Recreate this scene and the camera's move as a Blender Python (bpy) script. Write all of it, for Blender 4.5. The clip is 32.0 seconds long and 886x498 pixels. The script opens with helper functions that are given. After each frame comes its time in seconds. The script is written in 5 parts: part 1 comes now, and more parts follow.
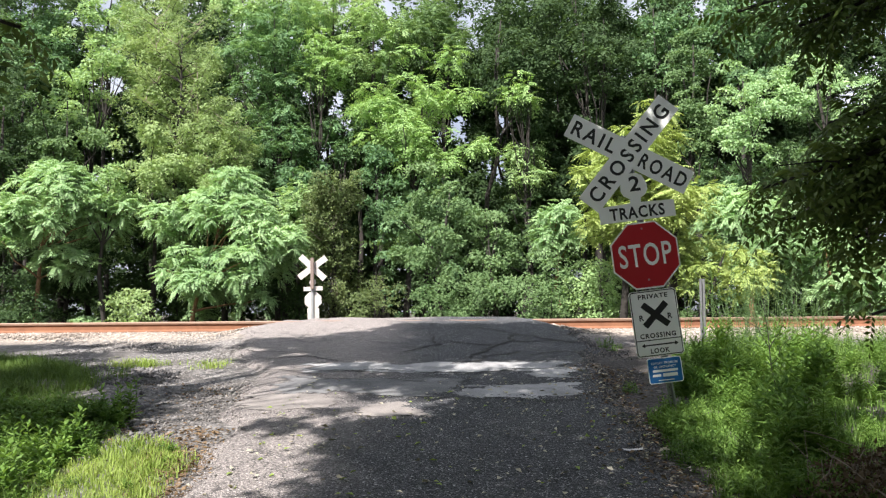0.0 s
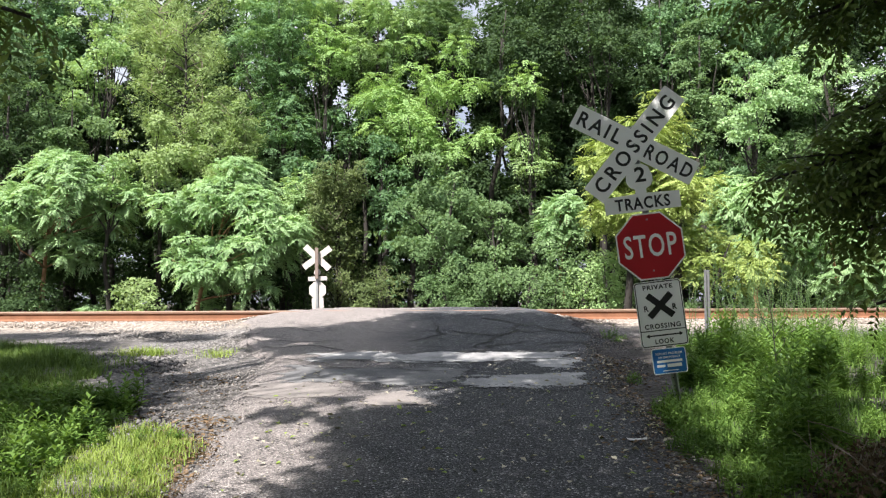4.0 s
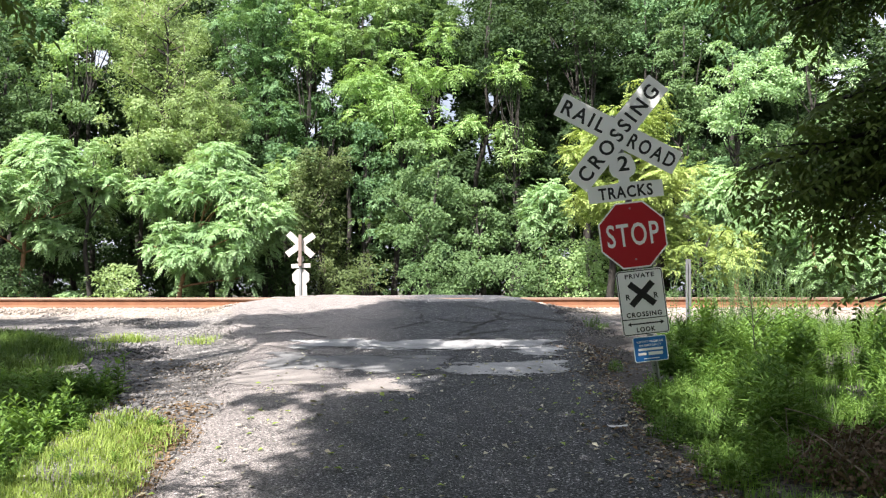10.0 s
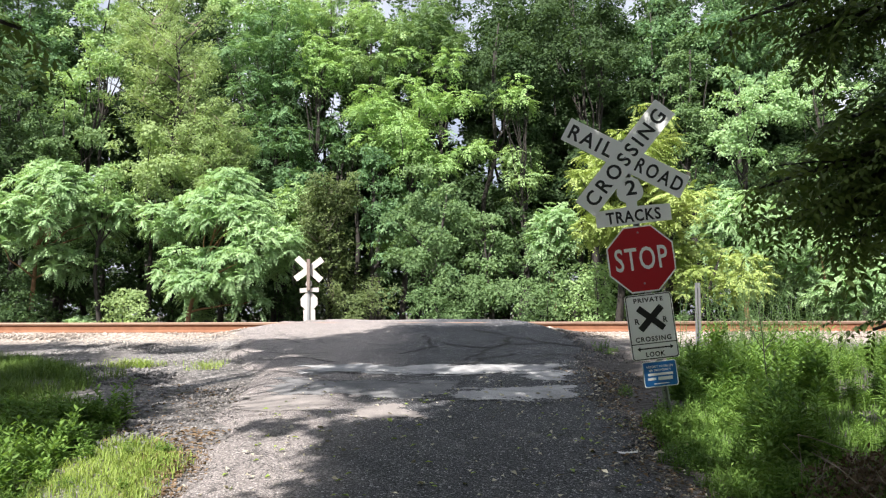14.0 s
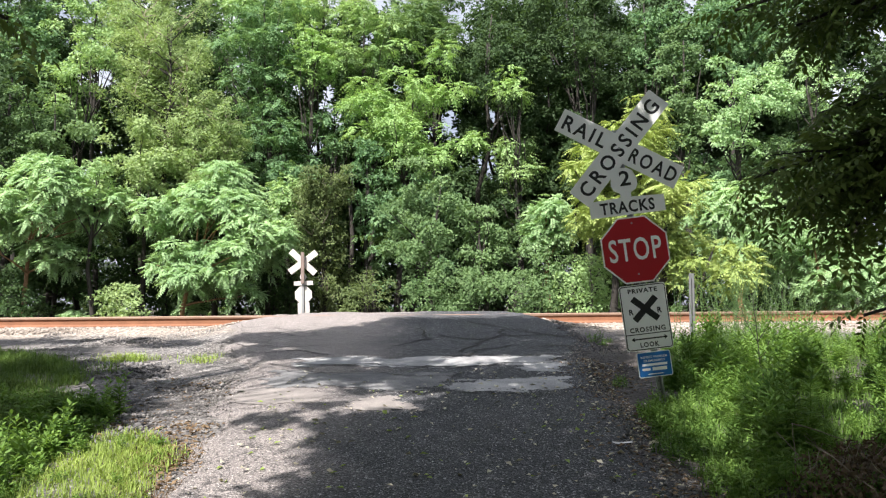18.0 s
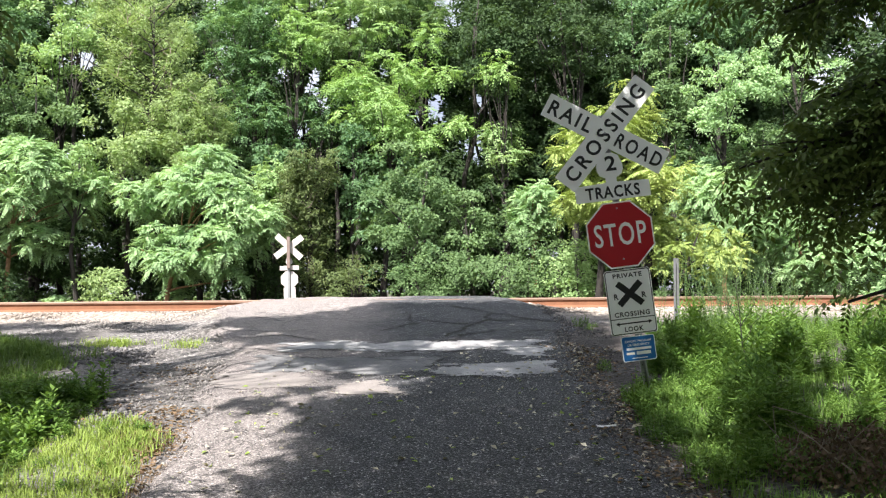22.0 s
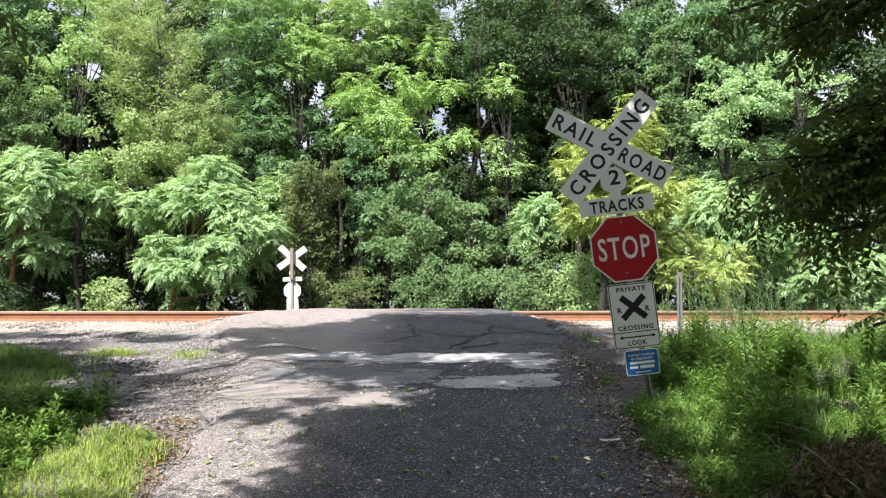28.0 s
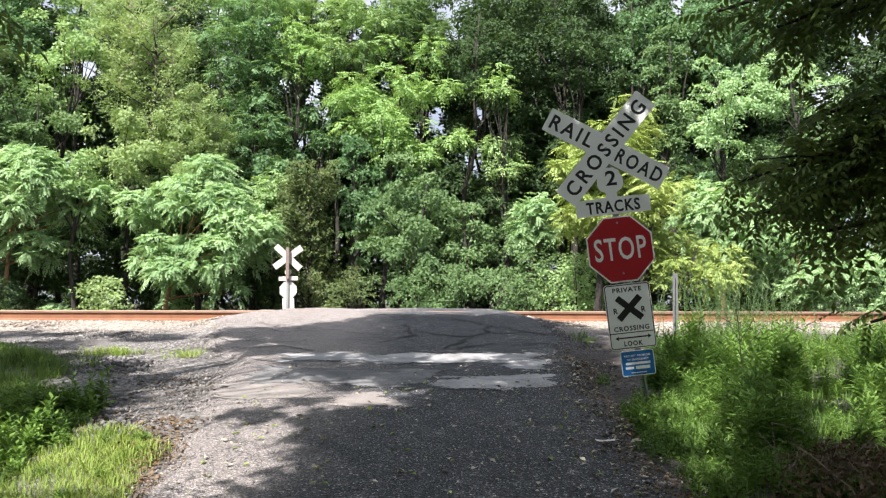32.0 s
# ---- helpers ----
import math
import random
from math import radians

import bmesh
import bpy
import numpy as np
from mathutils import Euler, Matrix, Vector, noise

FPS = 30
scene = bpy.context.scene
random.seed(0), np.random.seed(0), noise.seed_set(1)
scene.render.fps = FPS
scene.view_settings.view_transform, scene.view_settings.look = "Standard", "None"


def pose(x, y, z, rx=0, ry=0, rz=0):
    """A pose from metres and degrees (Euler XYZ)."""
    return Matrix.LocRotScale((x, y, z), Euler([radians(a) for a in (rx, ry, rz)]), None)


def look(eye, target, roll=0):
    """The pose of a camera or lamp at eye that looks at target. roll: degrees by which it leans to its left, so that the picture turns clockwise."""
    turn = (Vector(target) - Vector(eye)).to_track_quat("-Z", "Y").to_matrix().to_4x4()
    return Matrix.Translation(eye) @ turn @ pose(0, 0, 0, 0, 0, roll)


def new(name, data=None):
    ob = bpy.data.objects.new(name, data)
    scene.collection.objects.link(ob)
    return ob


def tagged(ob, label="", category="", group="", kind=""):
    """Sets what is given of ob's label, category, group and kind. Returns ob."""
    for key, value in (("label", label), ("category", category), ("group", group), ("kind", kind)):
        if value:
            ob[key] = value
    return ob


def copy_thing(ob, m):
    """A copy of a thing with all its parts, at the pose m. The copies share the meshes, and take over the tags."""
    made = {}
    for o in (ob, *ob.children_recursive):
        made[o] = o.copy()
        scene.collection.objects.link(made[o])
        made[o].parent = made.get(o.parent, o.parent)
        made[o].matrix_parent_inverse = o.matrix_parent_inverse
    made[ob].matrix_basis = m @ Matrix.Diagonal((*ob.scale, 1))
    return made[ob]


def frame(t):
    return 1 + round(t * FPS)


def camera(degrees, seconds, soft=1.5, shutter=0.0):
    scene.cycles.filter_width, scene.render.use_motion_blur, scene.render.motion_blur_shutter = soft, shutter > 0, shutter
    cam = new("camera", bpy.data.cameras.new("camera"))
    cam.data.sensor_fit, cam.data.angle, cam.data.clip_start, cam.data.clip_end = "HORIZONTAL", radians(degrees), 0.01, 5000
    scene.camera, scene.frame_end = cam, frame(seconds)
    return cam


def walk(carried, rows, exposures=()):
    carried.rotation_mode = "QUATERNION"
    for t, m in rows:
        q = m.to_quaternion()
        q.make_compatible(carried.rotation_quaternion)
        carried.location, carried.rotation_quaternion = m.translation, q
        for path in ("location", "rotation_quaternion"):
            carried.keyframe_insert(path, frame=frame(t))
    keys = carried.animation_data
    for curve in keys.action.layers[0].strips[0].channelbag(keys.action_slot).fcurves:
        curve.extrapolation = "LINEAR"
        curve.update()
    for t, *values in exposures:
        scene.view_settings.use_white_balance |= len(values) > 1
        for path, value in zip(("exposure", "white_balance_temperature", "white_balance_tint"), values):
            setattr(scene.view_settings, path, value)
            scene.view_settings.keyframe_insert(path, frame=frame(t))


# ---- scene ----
# The camera: held by a standing observer, nearly still.
cam = camera(62, 32.0, soft=1.2)
PATH = [
    (0, -0.0009, 0.0070, 1.5542, 94.788, 0.488, 0.873), (0.5, -0.0028, -0.0065, 1.5576, 94.860, 0.308, 0.829),
    (1, -0.0063, -0.0027, 1.5507, 94.895, 0.127, 0.802), (1.5, -0.0092, -0.0051, 1.5539, 94.834, 0.145, 1.040),
    (2, -0.0119, -0.0104, 1.5550, 94.792, 0.192, 1.030), (2.5, -0.0122, -0.0086, 1.5532, 94.644, 0.373, 1.000),
    (3, -0.0132, -0.0014, 1.5552, 94.361, 0.397, 1.144), (3.5, -0.0138, -0.0107, 1.5499, 94.183, 0.279, 1.240),
    (5.5, -0.0136, -0.0116, 1.5506, 93.831, 0.326, 0.760), (6, -0.0124, -0.0133, 1.5528, 93.780, 0.274, 0.701),
    (6.5, -0.0121, -0.0131, 1.5493, 93.503, 0.285, 0.562), (7, -0.0114, -0.0073, 1.5466, 93.229, 0.321, 0.465),
    (7.5, -0.0091, -0.0062, 1.5473, 93.087, 0.324, 0.379), (8, -0.0108, -0.0135, 1.5481, 92.980, 0.395, 0.399),
    (8.5, -0.0096, -0.0057, 1.5479, 92.964, 0.424, 0.512), (9, -0.0100, -0.0119, 1.5467, 92.992, 0.252, 0.367),
    (9.5, -0.0104, -0.0089, 1.5465, 93.026, 0.098, 0.019), (10, -0.0094, -0.0117, 1.5473, 93.112, 0.023, -0.095),
    (10.5, -0.0115, -0.0199, 1.5466, 93.390, -0.037, -0.132), (11, -0.0099, -0.0167, 1.5505, 93.703, -0.022, -0.051),
    (11.5, -0.0076, -0.0124, 1.5507, 94.059, 0.025, 0.095), (12, -0.0064, -0.0136, 1.5494, 94.441, 0.015, 0.011),
    (12.5, -0.0059, -0.0234, 1.5527, 94.681, -0.186, 0.091), (13, -0.0088, -0.0131, 1.5548, 94.950, -0.178, 0.211),
    (13.5, -0.0049, -0.0041, 1.5547, 94.979, 0.062, 0.270), (14, -0.0052, -0.0121, 1.5549, 94.962, 0.133, 0.554),
    (14.5, -0.0117, -0.0134, 1.5553, 94.865, 0.067, 0.556), (16.5, -0.0041, 0.0009, 1.5521, 94.583, -0.004, -0.244),
    (17, -0.0034, -0.0007, 1.5555, 94.649, 0.086, -0.268), (17.5, -0.0070, -0.0004, 1.5519, 94.637, 0.245, -0.070),
    (18, -0.0020, 0.0036, 1.5490, 94.378, 0.484, 0.143), (18.5, -0.0008, 0.0073, 1.5499, 94.121, 0.438, 0.156),
    (19, 0.0000, 0.0000, 1.5500, 94.000, 0.599, 0.042), (19.5, 0.0068, 0.0025, 1.5486, 93.898, 0.694, -0.142),
    (20, 0.0043, -0.0017, 1.5471, 93.733, 0.446, -0.557), (20.5, 0.0034, 0.0085, 1.5458, 93.621, 0.281, -0.885),
    (21, 0.0021, 0.0076, 1.5482, 93.420, 0.325, -1.059), (21.5, 0.0056, 0.0104, 1.5473, 93.197, 0.515, -1.067),
    (22, 0.0055, 0.0090, 1.5486, 93.187, 0.487, -0.900), (22.5, 0.0110, 0.0084, 1.5469, 93.399, 0.394, -0.742),
    (23, 0.0047, 0.0019, 1.5464, 93.609, 0.428, -0.580), (23.5, 0.0058, -0.0018, 1.5459, 93.769, 0.415, -0.615),
    (24, 0.0019, -0.0084, 1.5481, 93.966, 0.437, -0.750), (24.5, 0.0040, -0.0021, 1.5475, 94.312, 0.349, -0.761),
    (25, -0.0010, -0.0053, 1.5506, 94.466, 0.293, -0.555), (25.5, -0.0028, -0.0103, 1.5499, 94.375, 0.350, -0.378),
    (27.5, -0.0058, -0.0101, 1.5465, 94.161, 0.203, -0.769), (28, -0.0072, -0.0117, 1.5476, 94.150, 0.040, -0.711),
    (28.5, -0.0136, -0.0242, 1.5492, 94.224, -0.019, -0.444), (29, -0.0183, -0.0210, 1.5515, 94.371, -0.111, -0.121),
    (29.5, -0.0142, -0.0183, 1.5517, 94.377, -0.146, -0.351), (30, -0.0102, -0.0165, 1.5501, 94.400, -0.194, -0.768),
    (30.5, -0.0125, -0.0139, 1.5496, 94.402, -0.153, -0.920), (31, -0.0124, -0.0128, 1.5506, 94.332, -0.059, -0.829),
    (31.5, -0.0108, -0.0093, 1.5485, 94.295, -0.120, -0.846), (32, -0.0110, -0.0108, 1.5513, 94.129, -0.129, -1.037),
]
# the clip's camera opens and closes a little on the way
EXPOSURES = [
    (0, 1.28, 6220, 13), (1, 1.31, 6220, 13), (2, 1.28, 6220, 13), (3, 1.25, 6220, 13), (6, 1.37, 6220, 13), (7, 1.49, 6220, 13), (8, 1.54, 6220, 13),
    (9, 1.57, 6220, 13), (10, 1.57, 6220, 13), (11, 1.52, 6220, 13), (12, 1.46, 6220, 13), (13, 1.40, 6220, 13), (14, 1.31, 6220, 13), (17, 1.28, 6220, 13),
    (18, 1.31, 6220, 13), (19, 1.37, 6220, 13), (20, 1.37, 6220, 13), (21, 1.37, 6220, 13), (22, 1.52, 6220, 13), (23, 1.52, 6220, 13), (24, 1.49, 6220, 13),
    (25, 1.43, 6220, 13), (28, 1.40, 6220, 13), (29, 1.43, 6220, 13), (30, 1.40, 6220, 13), (31, 1.40, 6220, 13), (32, 1.37, 6220, 13),
]
walk(cam, [(t, pose(x, y, z, rx, ry, rz)) for t, x, y, z, rx, ry, rz in PATH], exposures=EXPOSURES)

# ---- light: high summer sun from behind and a little to the left ----
SUN = Vector((-0.35, -0.72, 1.0)).normalized()
world = bpy.data.worlds.new("sky")
scene.world = world
world.use_nodes = True
wn = world.node_tree.nodes
sky = wn.new("ShaderNodeTexSky")
sky.sky_type = "NISHITA"
sky.sun_disc = False
sky.sun_elevation = math.asin(SUN.z)
sky.sun_rotation = math.atan2(SUN.x, SUN.y)
sky.air_density, sky.dust_density = 1.0, 4.0
# bright summer haze and broken cloud over the blue
cloud = wn.new("ShaderNodeTexNoise")
cloud.inputs["Scale"].default_value, cloud.inputs["Detail"].default_value = 2.2, 5
veil = wn.new("ShaderNodeMapRange")
veil.inputs[1].default_value, veil.inputs[2].default_value = 0.44, 0.60
veil.inputs[3].default_value, veil.inputs[4].default_value = 0.42, 1.0
over = wn.new("ShaderNodeMix")
over.data_type = "RGBA"
over.inputs[7].default_value = (9.2, 9.5, 10.1, 1)
wl = world.node_tree.links
wl.new(cloud.outputs[0], veil.inputs[0])
wl.new(veil.outputs[0], over.inputs[0])
wl.new(sky.outputs[0], over.inputs[6])
wl.new(over.outputs[2], wn["Background"].inputs[0])
wn["Background"].inputs[1].default_value = 0.05
sun_data = bpy.data.lights.new("sun", "SUN")
sun_data.energy, sun_data.angle, sun_data.color = 5.0, radians(0.55), (1.0, 0.935, 0.84)
sun_ob = new("sun", sun_data)
sun_ob.matrix_world = look(SUN * 60, (0, 0, 0))


# ---- materials ----
def material(name):
    m = bpy.data.materials.new(name)
    m.use_nodes = True
    n, l = m.node_tree.nodes, m.node_tree.links
    return m, n, l, n["Principled BSDF"]


def ramp(n, stops):
    r = n.new("ShaderNodeValToRGB")
    e = r.color_ramp.elements
    while len(e) < len(stops):
        e.new(0.5)
    for k, (p, c) in zip(e, stops):
        k.position, k.color = p, (*c, 1)
    return r


def noise_tex(n, l, scale, detail=6, rough=0.6, coord=None, distort=0.0):
    t = n.new("ShaderNodeTexNoise")
    t.inputs["Scale"].default_value = scale
    t.inputs["Detail"].default_value = detail
    t.inputs["Roughness"].default_value = rough
    t.inputs["Distortion"].default_value = distort
    if coord:
        l.new(coord, t.inputs["Vector"])
    return t


def mixed(n, l, kind, fac, a, b):
    m = n.new("ShaderNodeMix")
    m.data_type, m.blend_type = "RGBA", kind
    for sock, v in ((m.inputs[0], fac), (m.inputs[6], a), (m.inputs[7], b)):
        if isinstance(v, (int, float)):
            sock.default_value = v
        elif isinstance(v, tuple):
            sock.default_value = (*v, 1)
        else:
            l.new(v, sock)
    return m.outputs[2]


def bumped(n, l, bsdf, height, strength, dist=0.02):
    b = n.new("ShaderNodeBump")
    b.inputs["Strength"].default_value, b.inputs["Distance"].default_value = strength, dist
    l.new(height, b.inputs["Height"])
    l.new(b.outputs[0], bsdf.inputs["Normal"])


def surface(name, stops, scale=3.0, fine=60.0, rough=0.8, metal=0.0, bump=0.4, dist=0.01, world_space=True):
    """A worn surface: large stains along a ramp, fine grain over it."""
    m, n, l, bsdf = material(name)
    co = n.new("ShaderNodeTexCoord" if not world_space else "ShaderNodeNewGeometry")
    c = co.outputs["Object" if not world_space else "Position"]
    big, small = noise_tex(n, l, scale, 8, 0.65, c, 0.4), noise_tex(n, l, fine, 4, 0.7, c)
    add = n.new("ShaderNodeMath")
    add.operation, add.inputs[1].default_value = "MULTIPLY_ADD", 0.55
    l.new(small.outputs[0], add.inputs[0])
    sub = n.new("ShaderNodeMath")
    sub.operation, sub.inputs[1].default_value = "MULTIPLY_ADD", 0.75
    sub.inputs[2].default_value = -0.15
    l.new(big.outputs[0], sub.inputs[0])
    l.new(sub.outputs[0], add.inputs[2])
    r = ramp(n, stops)
    l.new(add.outputs[0], r.inputs[0])
    l.new(r.outputs[0], bsdf.inputs["Base Color"])
    bsdf.inputs["Roughness"].default_value, bsdf.inputs["Metallic"].default_value = rough, metal
    bumped(n, l, bsdf, small.outputs[0], bump, dist)
    return m


def leaf_material(name, low, high, through_light=0.34, gloss=0.55, patch=0.5):
    """Leaves: hue drifts from clump to clump and from leaf to leaf; some light passes through."""
    m, n, l, bsdf = material(name)
    geo = n.new("ShaderNodeNewGeometry")
    big = noise_tex(n, l, patch, 3, 0.6, geo.outputs["Position"])
    add = n.new("ShaderNodeMath")
    add.operation, add.inputs[1].default_value = "MULTIPLY_ADD", 0.55
    l.new(geo.outputs["Random Per Island"], add.inputs[0])
    sub = n.new("ShaderNodeMath")
    sub.operation, sub.inputs[1].default_value, sub.inputs[2].default_value = "MULTIPLY_ADD", 1.3, -0.42
    l.new(big.outputs[0], sub.inputs[0])
    l.new(sub.outputs[0], add.inputs[2])
    r = ramp(n, [(0.0, low), (1.0, high)])
    l.new(add.outputs[0], r.inputs[0])
    l.new(r.outputs[0], bsdf.inputs["Base Color"])
    bsdf.inputs["Roughness"].default_value = gloss
    bsdf.inputs["Specular IOR Level"].default_value = 0.12
    tr = n.new("ShaderNodeBsdfTranslucent")
    warm = mixed(n, l, "MULTIPLY", 1.0, r.outputs[0], (1.15, 1.15, 0.62))
    l.new(warm, tr.inputs[0])
    mix = n.new("ShaderNodeMixShader")
    mix.inputs[0].default_value = through_light
    l.new(bsdf.outputs[0], mix.inputs[1])
    l.new(tr.outputs[0], mix.inputs[2])
    l.new(mix.outputs[0], n["Material Output"].inputs[0])
    return m


LEAF = {
    "sumac": leaf_material("leaf_pale_green", (0.189, 0.325, 0.150), (0.440, 0.611, 0.327)),
    "locust": leaf_material("leaf_yellow_green", (0.166, 0.295, 0.100), (0.378, 0.548, 0.220)),
    "gold": leaf_material("leaf_gold_green", (0.200, 0.290, 0.074), (0.440, 0.520, 0.194)),
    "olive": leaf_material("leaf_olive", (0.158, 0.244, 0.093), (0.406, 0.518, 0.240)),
    "bright": leaf_material("leaf_bright_green", (0.168, 0.292, 0.116), (0.413, 0.561, 0.265)),
    # dark green with part of the wood's shade put into the leaf colour
    "deep": leaf_material("leaf_shaded_green", (0.025, 0.053, 0.022), (0.092, 0.150, 0.062)),
    "mid": leaf_material("leaf_mid_green", (0.069, 0.138, 0.054), (0.223, 0.330, 0.151)),
    "teal": leaf_material("leaf_blue_green", (0.065, 0.145, 0.068), (0.236, 0.378, 0.185)),
    # the olive above at about half value, shade put into its colour
    "olive_shaded": leaf_material("leaf_shaded_olive", (0.066, 0.104, 0.042), (0.210, 0.266, 0.112)),
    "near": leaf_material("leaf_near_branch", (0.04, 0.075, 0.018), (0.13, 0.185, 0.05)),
    "weed": leaf_material("leaf_weed", (0.06, 0.135, 0.028), (0.215, 0.34, 0.082), patch=1.5),
    "grass": leaf_material("leaf_grass", (0.152, 0.245, 0.046), (0.385, 0.470, 0.132), patch=1.2),
    "meadow": leaf_material("leaf_meadow_grass", (0.052, 0.11, 0.026), (0.175, 0.255, 0.07), patch=1.4),
    "dry": leaf_material("leaf_dry", (0.07, 0.045, 0.028), (0.27, 0.19, 0.115), 0.15, 0.7, 3.0),
    "withered": leaf_material("leaf_withered", (0.05, 0.035, 0.025), (0.18, 0.13, 0.085), 0.1, 0.8, 4.0),
    "pale_litter": leaf_material("leaf_pale_litter", (0.30, 0.27, 0.18), (0.55, 0.52, 0.42), 0.1, 0.6, 3.0),
}
BARK = surface("bark", [(0.2, (0.014, 0.012, 0.010)), (0.8, (0.050, 0.044, 0.037))], 4, 40, 0.9, bump=0.9, dist=0.03)
BARK_RED = surface("bark_reddish", [(0.2, (0.12, 0.06, 0.03)), (0.8, (0.38, 0.22, 0.12))], 4, 40, 0.9, bump=0.8, dist=0.03)
TWIG = surface("dead_twig", [(0.2, (0.14, 0.11, 0.08)), (0.8, (0.36, 0.31, 0.25))], 6, 60, 0.9)
RUST = surface("rusty_rail_steel", [(0.2, (0.15, 0.065, 0.035)), (0.6, (0.28, 0.13, 0.07)), (0.9, (0.38, 0.20, 0.12))], 2.5, 90, 0.8, 0.2)
STEEL = surface("worn_rail_head", [(0.2, (0.25, 0.14, 0.09)), (0.8, (0.50, 0.36, 0.28))], 2, 80, 0.45, 0.7, 0.1)
TIE = surface("weathered_tie", [(0.2, (0.04, 0.03, 0.025)), (0.8, (0.16, 0.12, 0.09))], 3, 50, 0.95, bump=0.8)
GALV = surface("galvanised_steel", [(0.2, (0.26, 0.27, 0.28)), (0.8, (0.44, 0.45, 0.45))], 8, 70, 0.5, 0.6, 0.1)
ALU = surface("aluminium_sign_back", [(0.2, (0.42, 0.39, 0.365)), (0.8, (0.60, 0.565, 0.53))], 5, 50, 0.55, 0.15, 0.05)
ZINC = surface("weathered_zinc", [(0.2, (0.13, 0.135, 0.14)), (0.8, (0.25, 0.255, 0.255))], 8, 70, 0.6, 0.4, 0.1)
POST_BROWN = surface("rusted_post", [(0.2, (0.12, 0.088, 0.075)), (0.8, (0.27, 0.21, 0.18))], 5, 60, 0.8)


# ---- building helpers ----
def thing(name, m=None, label="", category="", group="", kind=""):
    ob = new(name)
    ob.empty_display_size = 0.2
    if m is not None:
        ob.matrix_basis = m
    return tagged(ob, label, category, group, kind)


def part(name, bm, mat, parent=None, label="", smooth=False):
    """Link a bmesh, or a finished mesh, as one object under a thing or a part."""
    if isinstance(bm, bmesh.types.BMesh):
        me = bpy.data.meshes.new(name)
        bm.normal_update()
        bm.to_mesh(me)
        bm.free()
    else:
        me = bm
    if mat and not me.materials:
        me.materials.append(mat)
    if smooth:
        me.polygons.foreach_set("use_smooth", [True] * len(me.polygons))
    ob = new(name, me)
    ob.parent = parent
    if label:
        ob["label"] = label
    return ob


def quads_mesh(name, verts, quads, tris=False):
    """A mesh from arrays: verts (n, 3), faces (m, 4) or (m, 3)."""
    k = 3 if tris else 4
    me = bpy.data.meshes.new(name)
    verts, quads = np.asarray(verts, np.float32).reshape(-1, 3), np.asarray(quads, np.int32).reshape(-1, k)
    me.vertices.add(len(verts))
    me.vertices.foreach_set("co", verts.ravel())
    me.loops.add(len(quads) * k)
    me.loops.foreach_set("vertex_index", quads.ravel())
    me.polygons.add(len(quads))
    me.polygons.foreach_set("loop_start", np.arange(0, len(quads) * k, k, dtype=np.int32))
    me.update(calc_edges=True)
    return me


def unit(a):
    return a / (np.linalg.norm(a, axis=-1, keepdims=True) + 1e-9)


def leaf_arrays(base, axis, normal, length, width, fold=0.12):
    """Diamond leaves, folded along the midrib. All arguments are arrays over the leaves."""
    base, axis, normal = np.asarray(base), unit(np.asarray(axis)), np.asarray(normal)
    side = unit(np.cross(normal, axis))
    up = unit(np.cross(axis, side))
    length, width = np.broadcast_to(length, len(base))[:, None], np.broadcast_to(width, len(base))[:, None]
    mid = base + axis * length * 0.42 + up * width * fold
    tip = base + axis * length - up * length * 0.10
    return np.stack([base, mid + side * width / 2, tip, mid - side * width / 2], 1).reshape(-1, 3)


def chip_arrays(base, axis, normal, length, width):
    """Small far leaves, one triangle each: two shoulders and a drooping tip."""
    axis = unit(axis)
    side = unit(np.cross(normal, axis)) * (width / 2)[:, None]
    mid = base + axis * (length * 0.2)[:, None]
    tip = base + (axis - np.cross(unit(side), axis) * 0.10) * length[:, None]
    return np.stack([mid + side, tip, mid - side], 1).reshape(-1, 3)


def chips_mesh(name, v):
    return quads_mesh(name, v, np.arange(len(v)).reshape(-1, 3), True)


def leaves_mesh(name, chunks):
    v = np.concatenate(chunks)
    return quads_mesh(name, v, np.arange(len(v)).reshape(-1, 4))


def frond_arrays(rng, base, axis, length, pairs=7, leaflet=0.26, slim=0.34, droop=0.35):
    """Feather-shaped compound leaves that arch over: base, axis, length over the fronds."""
    n = len(base)
    axis = unit(axis)
    side = unit(np.cross(axis, np.array([0, 0, 1.0])) + rng.normal(0, 0.12, (n, 3)))
    out = []
    length = np.broadcast_to(length, n)[:, None]
    for k in range(pairs + 1):
        t = 0.16 + 0.84 * k / pairs
        p = base + axis * length * t
        p[:, 2] -= (droop * t * t * length)[:, 0]
        tang = unit(axis - np.array([0, 0, 1.0]) * 2 * droop * t)
        up = unit(np.cross(side, tang))
        size = length * leaflet * (1.0 - 0.45 * abs(t - 0.5))
        if k == pairs:
            out.append(leaf_arrays(p, tang, up, size[:, 0], size[:, 0] * slim))
            continue
        for s in (-1, 1):
            d = side * s * 0.88 + tang * 0.42 - np.array([0, 0, 0.25]) + rng.normal(0, 0.10, (n, 3))
            out.append(leaf_arrays(p, d, up + rng.normal(0, 0.15, (n, 3)), size[:, 0], size[:, 0] * slim))
    return np.concatenate(out)


